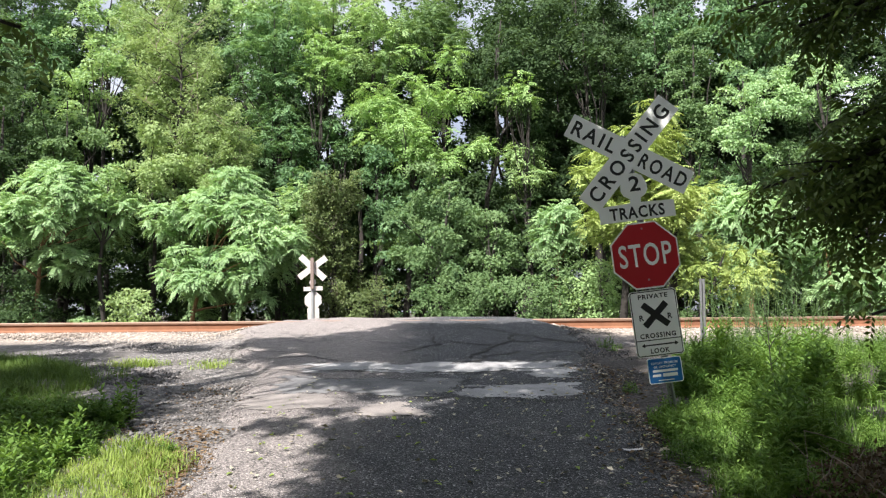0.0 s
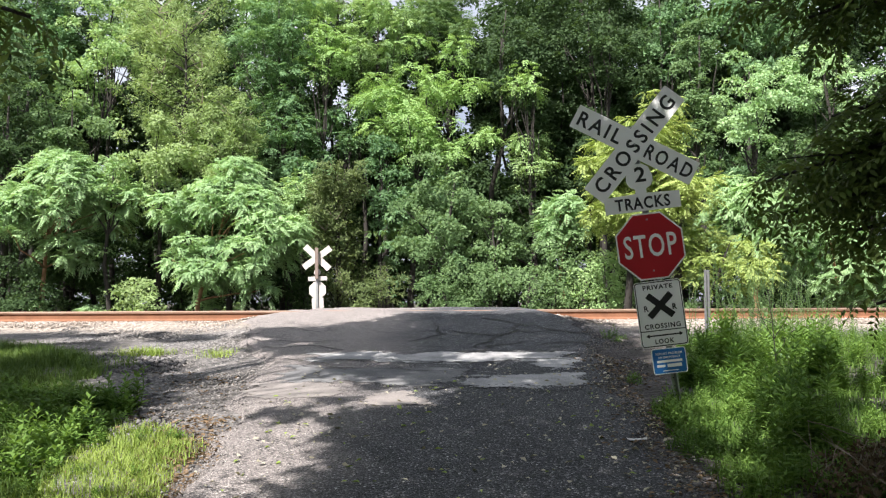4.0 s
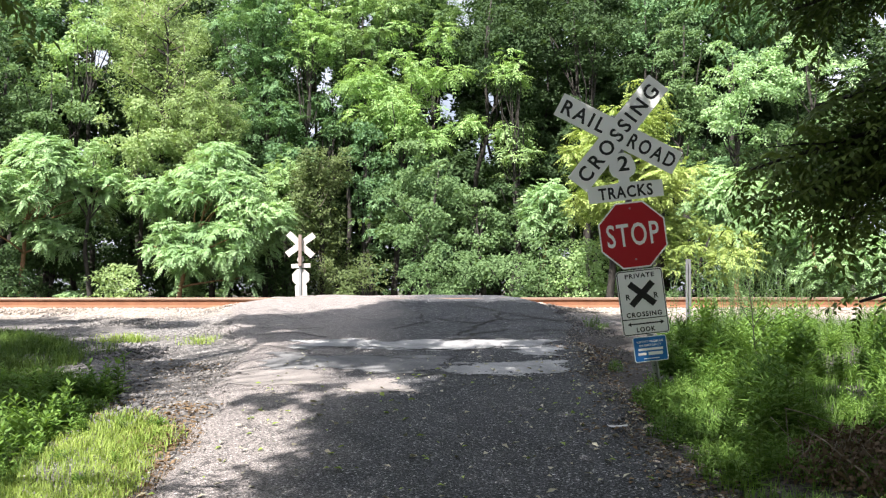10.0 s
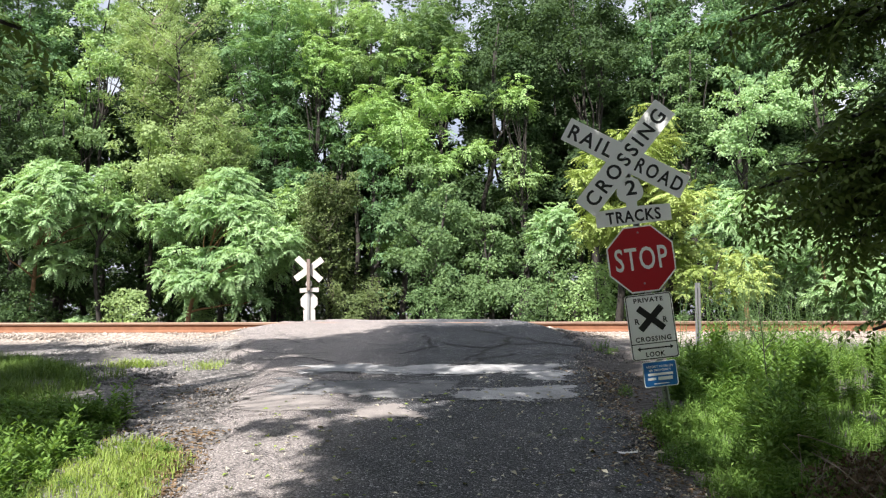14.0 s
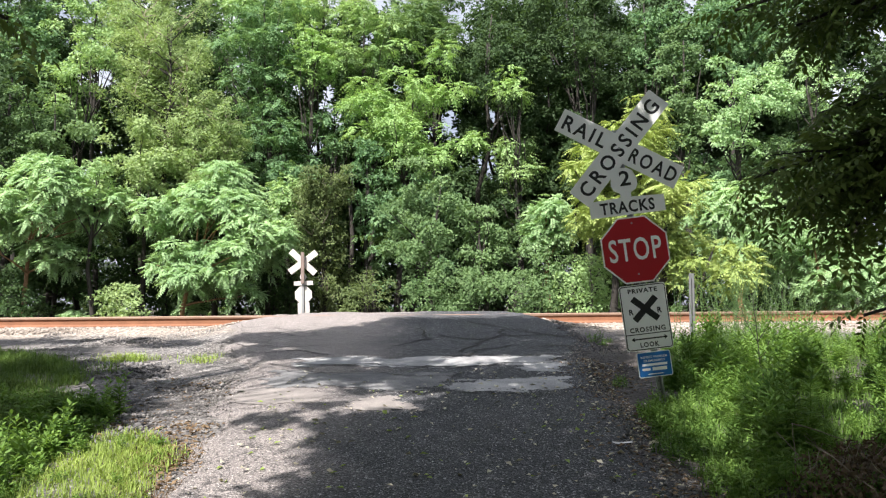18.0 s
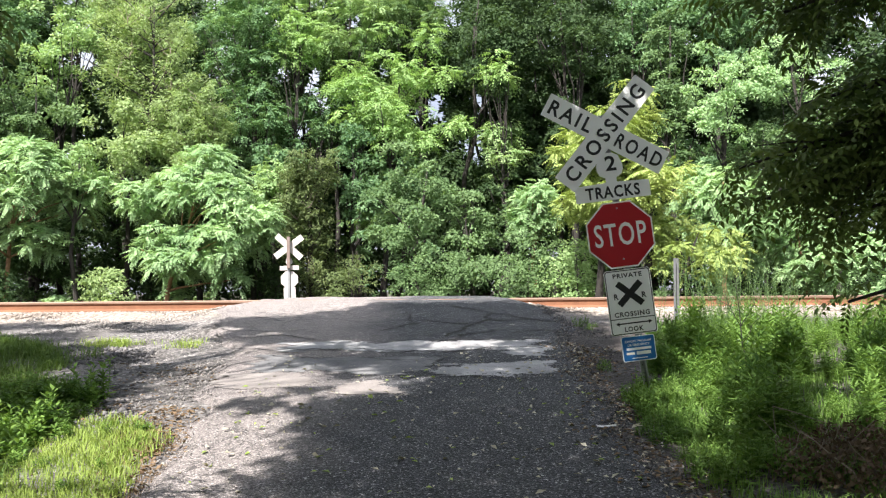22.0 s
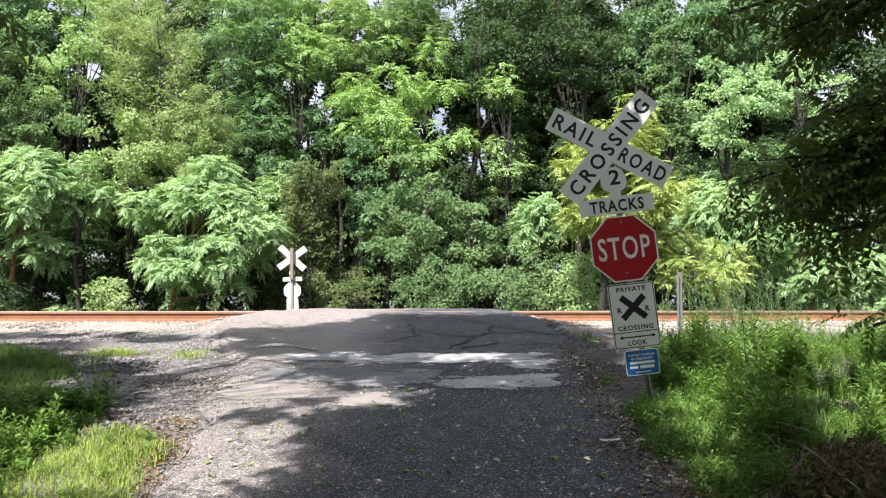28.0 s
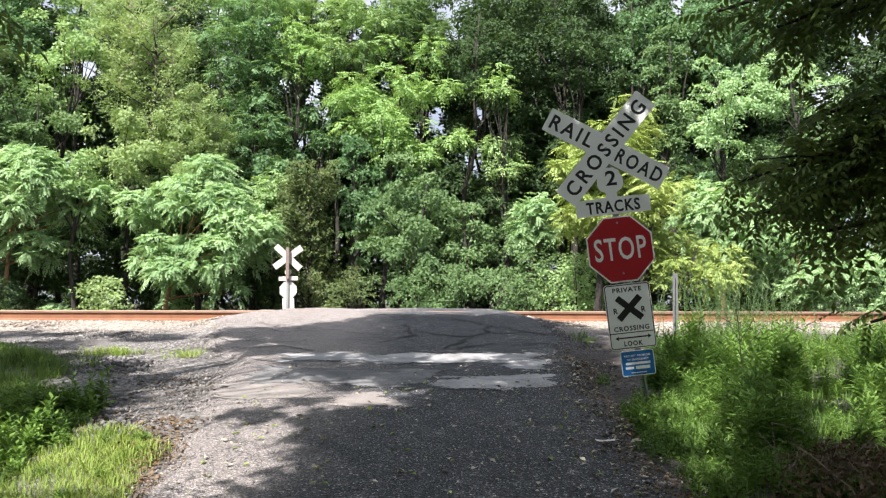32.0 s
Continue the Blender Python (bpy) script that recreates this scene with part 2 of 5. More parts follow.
def tube(path, radii, sides=7, cap=True):
    """A tapered round bar along a path of points; vertices and quads."""
    path = [Vector(p) for p in path]
    bm = bmesh.new()
    rings = []
    for i, p in enumerate(path):
        d = (path[min(i + 1, len(path) - 1)] - path[max(i - 1, 0)]).normalized()
        a = d.orthogonal().normalized() if i == 0 else (a - d * a.dot(d)).normalized()
        b = d.cross(a)
        rings.append([bm.verts.new(p + (a * math.cos(2 * math.pi * k / sides) + b * math.sin(2 * math.pi * k / sides)) * radii[i]) for k in range(sides)])
    for r, s in zip(rings, rings[1:]):
        for k in range(sides):
            bm.faces.new((r[k], r[(k + 1) % sides], s[(k + 1) % sides], s[k]))
    if cap:
        bm.faces.new(rings[0][::-1])
        bm.faces.new(rings[-1])
    return bm


def wavy(rng, a, b, n=6, amp=0.12):
    """A path from a to b that wanders a little."""
    a, b = np.array(a, float), np.array(b, float)
    L = np.linalg.norm(b - a)
    pts = []
    off = np.zeros(3)
    for i in range(n):
        t = i / (n - 1)
        off = off * 0.6 + rng.normal(0, amp * L / n, 3) * (1 if 0 < i < n - 1 else 0)
        pts.append(tuple(a + (b - a) * t + off))
    return pts


def box_bm(w, d, h, bevel=0.0, at=(0, 0, 0)):
    bm = bmesh.new()
    bmesh.ops.create_cube(bm, size=1.0, matrix=Matrix.Translation(at) @ Matrix.Diagonal((w, d, h, 1)))
    if bevel:
        bmesh.ops.bevel(bm, geom=bm.edges[:], offset=bevel, segments=2, affect="EDGES")
    return bm


# ---- the lie of the land ----
RAIL_TOP, TRACKS_Y = 1.38, (14.0, 18.2)


def smooth(a, b, x):
    t = np.clip((np.asarray(x, float) - a) / (b - a), 0, 1)
    return t * t * (3 - 2 * t)


def road_z(y):
    """Height of the road: up to the crossing, level over both tracks, down again."""
    y = np.asarray(y, float)
    up = np.where(y > 0, 0.0975 * y, 0.03 * y)
    z = np.minimum(up, 1.36) * (1 - smooth(12.6, 14.2, y)) + 1.379 * smooth(12.6, 14.2, y)
    return z - 0.85 * smooth(20.5, 28, y)


def road_left(y):
    y = np.asarray(y, float)
    return -1.70 - 0.45 * smooth(4.5, 7, y) - 1.5 * smooth(7, 13, y) + 1.0 * smooth(20, 25, y) + 0.08 * np.sin(y * 2.3) + 0.05 * np.sin(y * 5.1 + 1)


def road_right(y):
    y = np.asarray(y, float)
    return 1.50 + 0.20 * smooth(5, 8, y) + 0.40 * smooth(8, 12, y) - 0.35 * smooth(12.2, 13.6, y) - 0.3 * smooth(20, 25, y) + 0.05 * np.sin(y * 2.9 + 2) + 0.04 * np.sin(y * 6.7)


def land_z(x, y):
    x, y = np.asarray(x, float), np.asarray(y, float)
    bed = 1.185                                      # top of the ballast between the rails
    off = road_z(y) - 0.04 - 0.10 * smooth(9, 12.6, y)
    on_bed = smooth(12.75, 13.55, y) * (1 - smooth(20.0, 21.5, y))
    off = off * (1 - on_bed) + bed * on_bed
    under = road_z(y) - 0.06
    k = smooth(-0.7, 0.1, x - road_left(y)) * (1 - smooth(-0.1, 0.7, x - road_right(y)))
    z = off * (1 - k) + under * k
    z = z + 0.10 * smooth(3.0, 6.0, -x) * (1 - smooth(8, 11, y)) + 0.06 * smooth(2.2, 3.5, x) * (1 - smooth(8.5, 11, y))
    return z


def land_noise(x, y, a=0.03):
    return a * (np.sin(x * 1.7 + 0.6 * y) * np.sin(y * 2.1 - 0.4 * x) + 0.5 * np.sin(x * 4.3 + 1) * np.sin(y * 3.9))


def grid_mesh(name, xs, ys, zfun):
    X, Y = np.meshgrid(xs, ys)
    v = np.stack([X, Y, zfun(X, Y)], -1).reshape(-1, 3)
    nx, ny = len(xs), len(ys)
    i = (np.arange(ny - 1)[:, None] * nx + np.arange(nx - 1)[None]).ravel()
    return quads_mesh(name, v, np.stack([i, i + 1, i + 1 + nx, i + nx], 1))


def ground_material():
    """Dark gravelly dirt that turns to pale ballast beside the tracks and to forest earth beyond."""
    m, n, l, bsdf = material("gravel_dirt")
    geo = n.new("ShaderNodeNewGeometry")
    c = geo.outputs["Position"]
    vor = n.new("ShaderNodeTexVoronoi")
    vor.inputs["Scale"].default_value = 26
    l.new(c, vor.inputs["Vector"])
    big = noise_tex(n, l, 0.9, 6, 0.65, c, 0.6)
    fine = noise_tex(n, l, 70, 4, 0.7, c)
    stone = ramp(n, [(0.0, (0.030, 0.029, 0.030)), (0.5, (0.125, 0.119, 0.117)), (1.0, (0.44, 0.42, 0.40))])
    l.new(vor.outputs["Color"], stone.inputs[0])
    dirt = ramp(n, [(0.3, (0.040, 0.036, 0.034)), (0.7, (0.165, 0.150, 0.140))])
    l.new(fine.outputs[0], dirt.inputs[0])
    fac = ramp(n, [(0.40, (0, 0, 0)), (0.62, (1, 1, 1))])
    l.new(big.outputs[0], fac.inputs[0])
    col = mixed(n, l, "MIX", fac.outputs[0], dirt.outputs[0], stone.outputs[0])
    sep = n.new("ShaderNodeSeparateXYZ")
    l.new(c, sep.inputs[0])
    def band(lo, hi):
        r = n.new("ShaderNodeMapRange")
        r.interpolation_type = "SMOOTHSTEP"
        r.inputs[1].default_value, r.inputs[2].default_value = lo, hi
        wob = n.new("ShaderNodeMath")
        wob.operation, wob.inputs[1].default_value = "MULTIPLY_ADD", 1.4
        l.new(big.outputs[0], wob.inputs[0])
        l.new(sep.outputs[1], wob.inputs[2])
        l.new(wob.outputs[0], r.inputs[0])
        return r.outputs[0]
    pale = ramp(n, [(0.0, (0.12, 0.10, 0.085)), (0.5, (0.28, 0.24, 0.20)), (1.0, (0.50, 0.44, 0.38))])
    l.new(vor.outputs["Color"], pale.inputs[0])
    col = mixed(n, l, "MIX", band(12.4, 13.6), col, pale.outputs[0])
    col = mixed(n, l, "MIX", band(20.3, 21.5), col, (0.05, 0.045, 0.03))
    # soil colour darkened along the weedy side of the lane
    soil = n.new("ShaderNodeMapRange")
    soil.interpolation_type = "SMOOTHSTEP"
    soil.inputs[1].default_value, soil.inputs[2].default_value = 1.1, 1.9
    soil.inputs[4].default_value = 1.0
    l.new(sep.outputs[0], soil.inputs[0])
    near = n.new("ShaderNodeMath")
    near.operation = "MULTIPLY"
    fade = n.new("ShaderNodeMath")
    fade.operation, fade.inputs[0].default_value = "SUBTRACT", 1.0
    l.new(band(11.6, 12.8), fade.inputs[1])
    l.new(soil.outputs[0], near.inputs[0])
    l.new(fade.outputs[0], near.inputs[1])
    col = mixed(n, l, "MIX", near.outputs[0], col, mixed(n, l, "MULTIPLY", 1.0, col, (0.42, 0.39, 0.38)))
    l.new(col, bsdf.inputs["Base Color"])
    bsdf.inputs["Roughness"].default_value = 0.95
    bumped(n, l, bsdf, vor.outputs["Distance"], 0.8, 0.03)
    return m


fine_x = np.concatenate([np.linspace(-400, -40, 12), np.linspace(-35, -9, 20), np.linspace(-8.6, 8.6, 140), np.linspace(9, 35, 20), np.linspace(40, 400, 12)])
fine_y = np.concatenate([np.linspace(-300, -20, 10), np.linspace(-15, 2, 16), np.linspace(2.3, 15, 110), np.linspace(15.5, 40, 40), np.linspace(45, 500, 16)])
ground = part("ground", grid_mesh("ground", fine_x, fine_y, lambda x, y: land_z(x, y) + land_noise(x, y, 0.02)), ground_material(), smooth=True)
tagged(ground, "dark gravelly earth rising gently to the railway", "ground", kind="structure")


# ---- the road ----
def asphalt_material():
    m, n, l, bsdf = material("old_asphalt")
    geo = n.new("ShaderNodeNewGeometry")
    c = geo.outputs["Position"]
    big, mid, fine = noise_tex(n, l, 0.55, 6, 0.6, c, 0.8), noise_tex(n, l, 4.0, 5, 0.65, c), noise_tex(n, l, 60, 4, 0.8, c)
    vor = n.new("ShaderNodeTexVoronoi")
    vor.inputs["Scale"].default_value = 88
    l.new(c, vor.inputs["Vector"])
    grit = ramp(n, [(0.0, (0.0035, 0.004, 0.0052)), (0.45, (0.023, 0.025, 0.030)), (0.75, (0.088, 0.091, 0.101)), (1.0, (0.48, 0.48, 0.49))])
    l.new(vor.outputs["Color"], grit.inputs[0])
    worn = ramp(n, [(0.35, (0.018, 0.0195, 0.023)), (0.5, (0.039, 0.041, 0.047)), (0.7, (0.084, 0.087, 0.095))])
    l.new(big.outputs[0], worn.inputs[0])
    col = mixed(n, l, "MIX", 0.72, worn.outputs[0], grit.outputs[0])
    stain = ramp(n, [(0.3, (0.7, 0.7, 0.7)), (0.7, (1.2, 1.18, 1.14))])
    l.new(mid.outputs[0], stain.inputs[0])
    col = mixed(n, l, "MULTIPLY", 0.8, col, stain.outputs[0])
    sep = n.new("ShaderNodeSeparateXYZ")
    l.new(c, sep.inputs[0])
    # pale dust from the gravel side, lifted to carry sunlight on the lane's left
    dust = n.new("ShaderNodeMath")
    dust.operation, dust.inputs[1].default_value = "MULTIPLY_ADD", -1.6
    l.new(big.outputs[0], dust.inputs[0])
    l.new(sep.outputs[0], dust.inputs[2])
    dusty = n.new("ShaderNodeMapRange")
    dusty.interpolation_type = "SMOOTHSTEP"
    dusty.inputs[1].default_value, dusty.inputs[2].default_value = -1.0, -2.3
    l.new(dust.outputs[0], dusty.inputs[0])
    col = mixed(n, l, "MIX", dusty.outputs[0], col, mixed(n, l, "MIX", 0.46, col, (0.345, 0.303, 0.280)))
    # the asphalt grows paler from the approach up to the tracks
    r = n.new("ShaderNodeMapRange")
    r.inputs[1].default_value, r.inputs[2].default_value = 7.6, 14.4
    wob = n.new("ShaderNodeMath")
    wob.operation, wob.inputs[1].default_value = "MULTIPLY_ADD", 0.8
    l.new(mid.outputs[0], wob.inputs[0])
    l.new(sep.outputs[1], wob.inputs[2])
    l.new(wob.outputs[0], r.inputs[0])
    col = mixed(n, l, "MIX", r.outputs[0], col, mixed(n, l, "MULTIPLY", 1.0, col, (1.22, 1.22, 1.22)))
    # crazed cracking where the surfacing has aged
    net = n.new("ShaderNodeTexVoronoi")
    net.feature = "DISTANCE_TO_EDGE"
    net.inputs["Scale"].default_value = 3.4
    warp = n.new("ShaderNodeVectorMath")
    warp.operation, warp.inputs[1].default_value = "MULTIPLY_ADD", (0.5, 0.5, 0.0)
    l.new(mid.outputs["Color"], warp.inputs[0])
    l.new(c, warp.inputs[2])
    l.new(warp.outputs[0], net.inputs["Vector"])
    line = ramp(n, [(0.0, (0.25, 0.25, 0.26)), (0.035, (1.0, 1.0, 1.0))])
    l.new(net.outputs["Distance"], line.inputs[0])
    aged = ramp(n, [(0.48, (0, 0, 0)), (0.60, (1, 1, 1))])
    l.new(big.outputs[0], aged.inputs[0])
    col = mixed(n, l, "MIX", aged.outputs[0], col, mixed(n, l, "MULTIPLY", 1.0, col, line.outputs[0]))
    speck = ramp(n, [(0.35, (0.10, 0.10, 0.105)), (0.5, (1.0, 1.0, 1.0)), (0.64, (2.6, 2.55, 2.5))])
    l.new(fine.outputs[0], speck.inputs[0])
    col = mixed(n, l, "MULTIPLY", 0.85, col, speck.outputs[0])
    l.new(col, bsdf.inputs["Base Color"])
    bsdf.inputs["Roughness"].default_value = 0.85
    bumped(n, l, bsdf, vor.outputs["Distance"], 0.8, 0.014)
    return m


def road_surface(x, y):
    return road_z(y) + 0.012 * np.sin(x * 1.9 + y) * np.sin(y * 1.3) + 0.006 * np.sin(x * 5 + 2 * y)


def road_mesh():
    ys = np.linspace(-8, 27, 260)
    u = np.linspace(0, 1, 46)
    L, R = road_left(ys)[:, None], road_right(ys)[:, None]
    X = L + (R - L) * u[None]
    Y = np.broadcast_to(ys[:, None], X.shape)
    Z = road_surface(X, Y) + 0.0
    edge = np.minimum(u, 1 - u)[None] * (R - L)
    Z = Z - 0.07 * (1 - smooth(0.0, 0.22, edge))
    v = np.stack([X, Y, Z], -1).reshape(-1, 3)
    i = (np.arange(len(ys) - 1)[:, None] * 46 + np.arange(45)[None]).ravel()
    return quads_mesh("road", v, np.stack([i, i + 1, i + 47, i + 46], 1))


ASPHALT = asphalt_material()
road = part("road", road_mesh(), ASPHALT, smooth=True)
tagged(road, "cracked dark asphalt lane climbing over the railway crossing", "road", kind="structure")
PALE_PATCH = surface("pale_road_patch", [(0.28, (0.10, 0.101, 0.103)), (0.46, (0.235, 0.235, 0.237)), (0.66, (0.41, 0.407, 0.403))], 2.2, 80, 0.9, bump=0.6, dist=0.01)
CRACK = surface("tarred_crack", [(0.2, (0.012, 0.012, 0.012)), (0.8, (0.035, 0.033, 0.03))], 6, 80, 0.95)


def road_patch(x0, x1, y0, y1, seed, loss=0.0, mat=None):
    """A worn skin of older surfacing, or painted sun, broken away at its rim and in holes."""
    rng = np.random.default_rng(seed)
    step = 0.024
    nx, ny = int((x1 - x0 + 0.3) / step), int((y1 - y0 + 0.3) / step)
    X, Y = np.meshgrid(x0 - 0.15 + np.arange(nx + 1) * step, y0 - 0.15 + np.arange(ny + 1) * step)
    X, Y = X + rng.uniform(-0.4, 0.4, X.shape) * step, Y + rng.uniform(-0.4, 0.4, Y.shape) * step
    v = np.stack([X, Y, road_surface(X, Y) + 0.006], -1).reshape(-1, 3)
    quads = []
    for j in range(ny):
        for i in range(nx):
            x, y = x0 - 0.15 + (i + 0.5) * step, y0 - 0.15 + (j + 0.5) * step
            inside = min(x - x0, x1 - x, (y - y0) * 1.3, (y1 - y) * 1.3)
            rough = noise.fractal((x * 2.2, y * 4.5, seed * 7.3), 1.0, 2.0, 4) * 0.24 + rng.normal(0, 0.03)
            if inside + rough > loss:
                k = j * (nx + 1) + i
                quads.append((k, k + 1, k + nx + 2, k + nx + 1))
    return part("road_patch", quads_mesh("road_patch", v, quads), mat or PALE_PATCH, road, "pale patch of worn surfacing or painted sun, rim broken")


road_patch(-1.75, 1.30, 8.70, 9.32, 3)
road_patch(0.0, 1.2, 7.32, 7.85, 4)
GREY_PATCH = surface("grey_road_patch", [(0.28, (0.05, 0.05, 0.052)), (0.46, (0.115, 0.115, 0.118)), (0.66, (0.24, 0.238, 0.236))], 2.2, 80, 0.9, bump=0.6, dist=0.01)
road_patch(-1.85, 0.15, 7.40, 8.30, 5, 0.03, GREY_PATCH)
road_patch(0.85, 1.3, 8.2, 8.75, 6, 0.02)
# two pools of sunlight painted on the lane as pale warm patches
SUN_PATCH = surface("painted_sun_patch", [(0.2, (0.09, 0.083, 0.079)), (0.5, (0.21, 0.19, 0.177)), (0.85, (0.38, 0.345, 0.32))], 2.2, 80, 0.95, bump=0.5, dist=0.01)
road_patch(-2.15, -1.15, 6.75, 7.5, 7, 0.10, SUN_PATCH)
road_patch(-1.0, -0.1, 6.45, 7.15, 8, 0.17, SUN_PATCH)


def road_crack(points, width, seed):
    """A tarred crack: a thin jagged ribbon on the lane."""
    rng = np.random.default_rng(seed)
    p = np.array(points, float)
    for _ in range(4):
        q = np.empty((len(p) * 2 - 1, 2))
        q[::2], q[1::2] = p, (p[1:] + p[:-1]) / 2 + rng.normal(0, 0.10, (len(p) - 1, 2)) * np.linalg.norm(p[1:] - p[:-1], axis=1)[:, None]
        p = q
    d = unit(np.gradient(p, axis=0))
    nrm = np.stack([-d[:, 1], d[:, 0]], 1) * (width * rng.uniform(0.3, 1.0, len(p)))[:, None]
    a, b = p + nrm, p - nrm
    v = [(x, y, float(road_surface(x, y)) + 0.009) for x, y in np.stack([a, b], 1).reshape(-1, 2)]
    i = np.arange(len(p) - 1) * 2
    return part("crack", quads_mesh("crack", v, np.stack([i, i + 1, i + 3, i + 2], 1)), CRACK, road, "dark jagged crack in the asphalt")


road_crack([(0.2, 9.6), (0.5, 10.6), (1.0, 11.9), (0.4, 12.9)], 0.040, 1)
road_crack([(1.0, 11.9), (1.5, 11.2), (2.0, 10.9)], 0.042, 2)
road_crack([(-0.1, 11.3), (0.7, 10.9), (1.4, 11.2)], 0.030, 3)
road_crack([(1.1, 9.9), (1.5, 10.1), (1.9, 9.8)], 0.03, 4)
road_crack([(-2.6, 9.7), (-2.0, 9.9), (-1.5, 9.55)], 0.022, 5)
road_crack([(-1.7, 8.6), (-0.6, 8.75), (0.4, 8.6), (1.3, 8.7)], 0.014, 6)
road_crack([(-0.7, 10.2), (-0.2, 10.9), (-0.4, 12.2)], 0.026, 7)
road_crack([(-1.8, 8.35), (-0.9, 8.25), (0.2, 8.1)], 0.012, 8)
road_crack([(-2.9, 8.95), (-1.9, 8.68), (-0.9, 8.72)], 0.016, 9)
road_crack([(-3.0, 10.6), (-2.3, 10.2), (-1.7, 10.3)], 0.016, 10)
road_crack([(-2.9, 11.8), (-2.2, 11.2), (-1.5, 11.4), (-0.9, 11.0)], 0.012, 11)
road_crack([(0.2, 9.32), (0.8, 9.28), (1.35, 9.36)], 0.020, 12)
road_crack([(0.0, 9.3), (0.35, 9.75), (0.9, 10.2)], 0.030, 13)
road_crack([(-0.2, 7.2), (0.5, 7.3), (1.2, 7.25)], 0.014, 14)


# ---- the two tracks ----
def rail_bm(length):
    half = [(0.0, 0.0), (0.070, 0.0), (0.070, 0.012), (0.020, 0.028), (0.009, 0.045), (0.009, 0.125), (0.016, 0.138), (0.036, 0.143), (0.037, 0.172), (0.028, 0.180), (0.0, 0.182)]
    prof = [(-y, z) for y, z in half[::-1][:-1]] + half[:-1]
    bm = bmesh.new()
    xs = np.linspace(-length / 2, length / 2, 40)
    rings = [[bm.verts.new((x, y, z)) for y, z in prof] for x in xs]
    k = len(prof)
    for r, s in zip(rings, rings[1:]):
        for i in range(k):
            f = bm.faces.new((r[i], s[i], s[(i + 1) % k], r[(i + 1) % k]))
            if min(prof[i][1], prof[(i + 1) % k][1]) > 0.137:
                f.material_index = 1
    bm.faces.new(rings[0])
    bm.faces.new(rings[-1][::-1])
    bmesh.ops.recalc_face_normals(bm, faces=bm.faces)
    return bm


def track(y):
    t = thing("railway_track", pose(0, y, 0), "rusty steel rails on weathered ties in pale ballast", "railway track", "the two railway tracks", "structure")
    top = RAIL_TOP if y < 16 else RAIL_TOP - 0.055
    rail_mesh = None
    for dy in (0.0, 1.505):
        if rail_mesh is None:
            ob = part("rail", rail_bm(90), RUST, t, "rusty orange rail with a worn head")
            ob.data.materials.append(STEEL)
            rail_mesh = ob.data
        else:
            ob = part("rail", rail_mesh, None, t)
        ob.location = (0, dy, top - 0.182 - 0.008 * (dy > 0))
    rng = np.random.default_rng(int(y * 10))
    tie_mesh = None
    for k in range(96):
        x = -28.5 + k * 0.60 + rng.normal(0, 0.02)
        if -3.6 < x < 1.9:
            continue
        if tie_mesh is None:
            ob = part("tie", box_bm(0.23, 2.6, 0.17, 0.012), TIE, t)
            tie_mesh = ob.data
        else:
            ob = part("tie", tie_mesh, None, t)
        ob.matrix_basis = pose(x, 0.75 + rng.normal(0, 0.03), top - 0.182 - 0.087 + 0.002, 0, 0, rng.normal(0, 1.0))
    return t


for y in TRACKS_Y:
    track(y)


# ---- signs ----
def outline_bm(points, depth):
    """A flat plate from an outline in x, z; its face looks to -y and its back lies at +depth."""
    bm = bmesh.new()
    f = [bm.verts.new((x, 0, z)) for x, z in points]
    b = [bm.verts.new((x, depth, z)) for x, z in points]
    bm.faces.new(f)
    bm.faces.new(b[::-1])
    for i in range(len(f)):
        j = (i + 1) % len(f)
        bm.faces.new((f[j], f[i], b[i], b[j]))
    bmesh.ops.recalc_face_normals(bm, faces=bm.faces)
    return bm


def rounded(w, h, r, n=5):
    pts = []
    for cx, cz, a0 in ((w / 2 - r, h / 2 - r, 0), (-w / 2 + r, h / 2 - r, 90), (-w / 2 + r, -h / 2 + r, 180), (w / 2 - r, -h / 2 + r, 270)):
        for k in range(n + 1):
            a = radians(a0 + 90 * k / n)
            pts.append((cx + r * math.cos(a), cz + r * math.sin(a)))
    return pts


def octagon(w):
    r = w / 2 / math.cos(math.pi / 8)
    return [(r * math.cos(math.pi / 8 + k * math.pi / 4), r * math.sin(math.pi / 8 + k * math.pi / 4)) for k in range(8)]


def ring_bm(outer, inner, depth=0.0012):
    bm = bmesh.new()
    o = [bm.verts.new((x, 0, z)) for x, z in outer]
    i_ = [bm.verts.new((x, 0, z)) for x, z in inner]
    for k in range(len(o)):
        j = (k + 1) % len(o)
        bm.faces.new((o[k], o[j], i_[j], i_[k]))
    bmesh.ops.solidify(bm, geom=bm.faces[:], thickness=depth)
    return bm


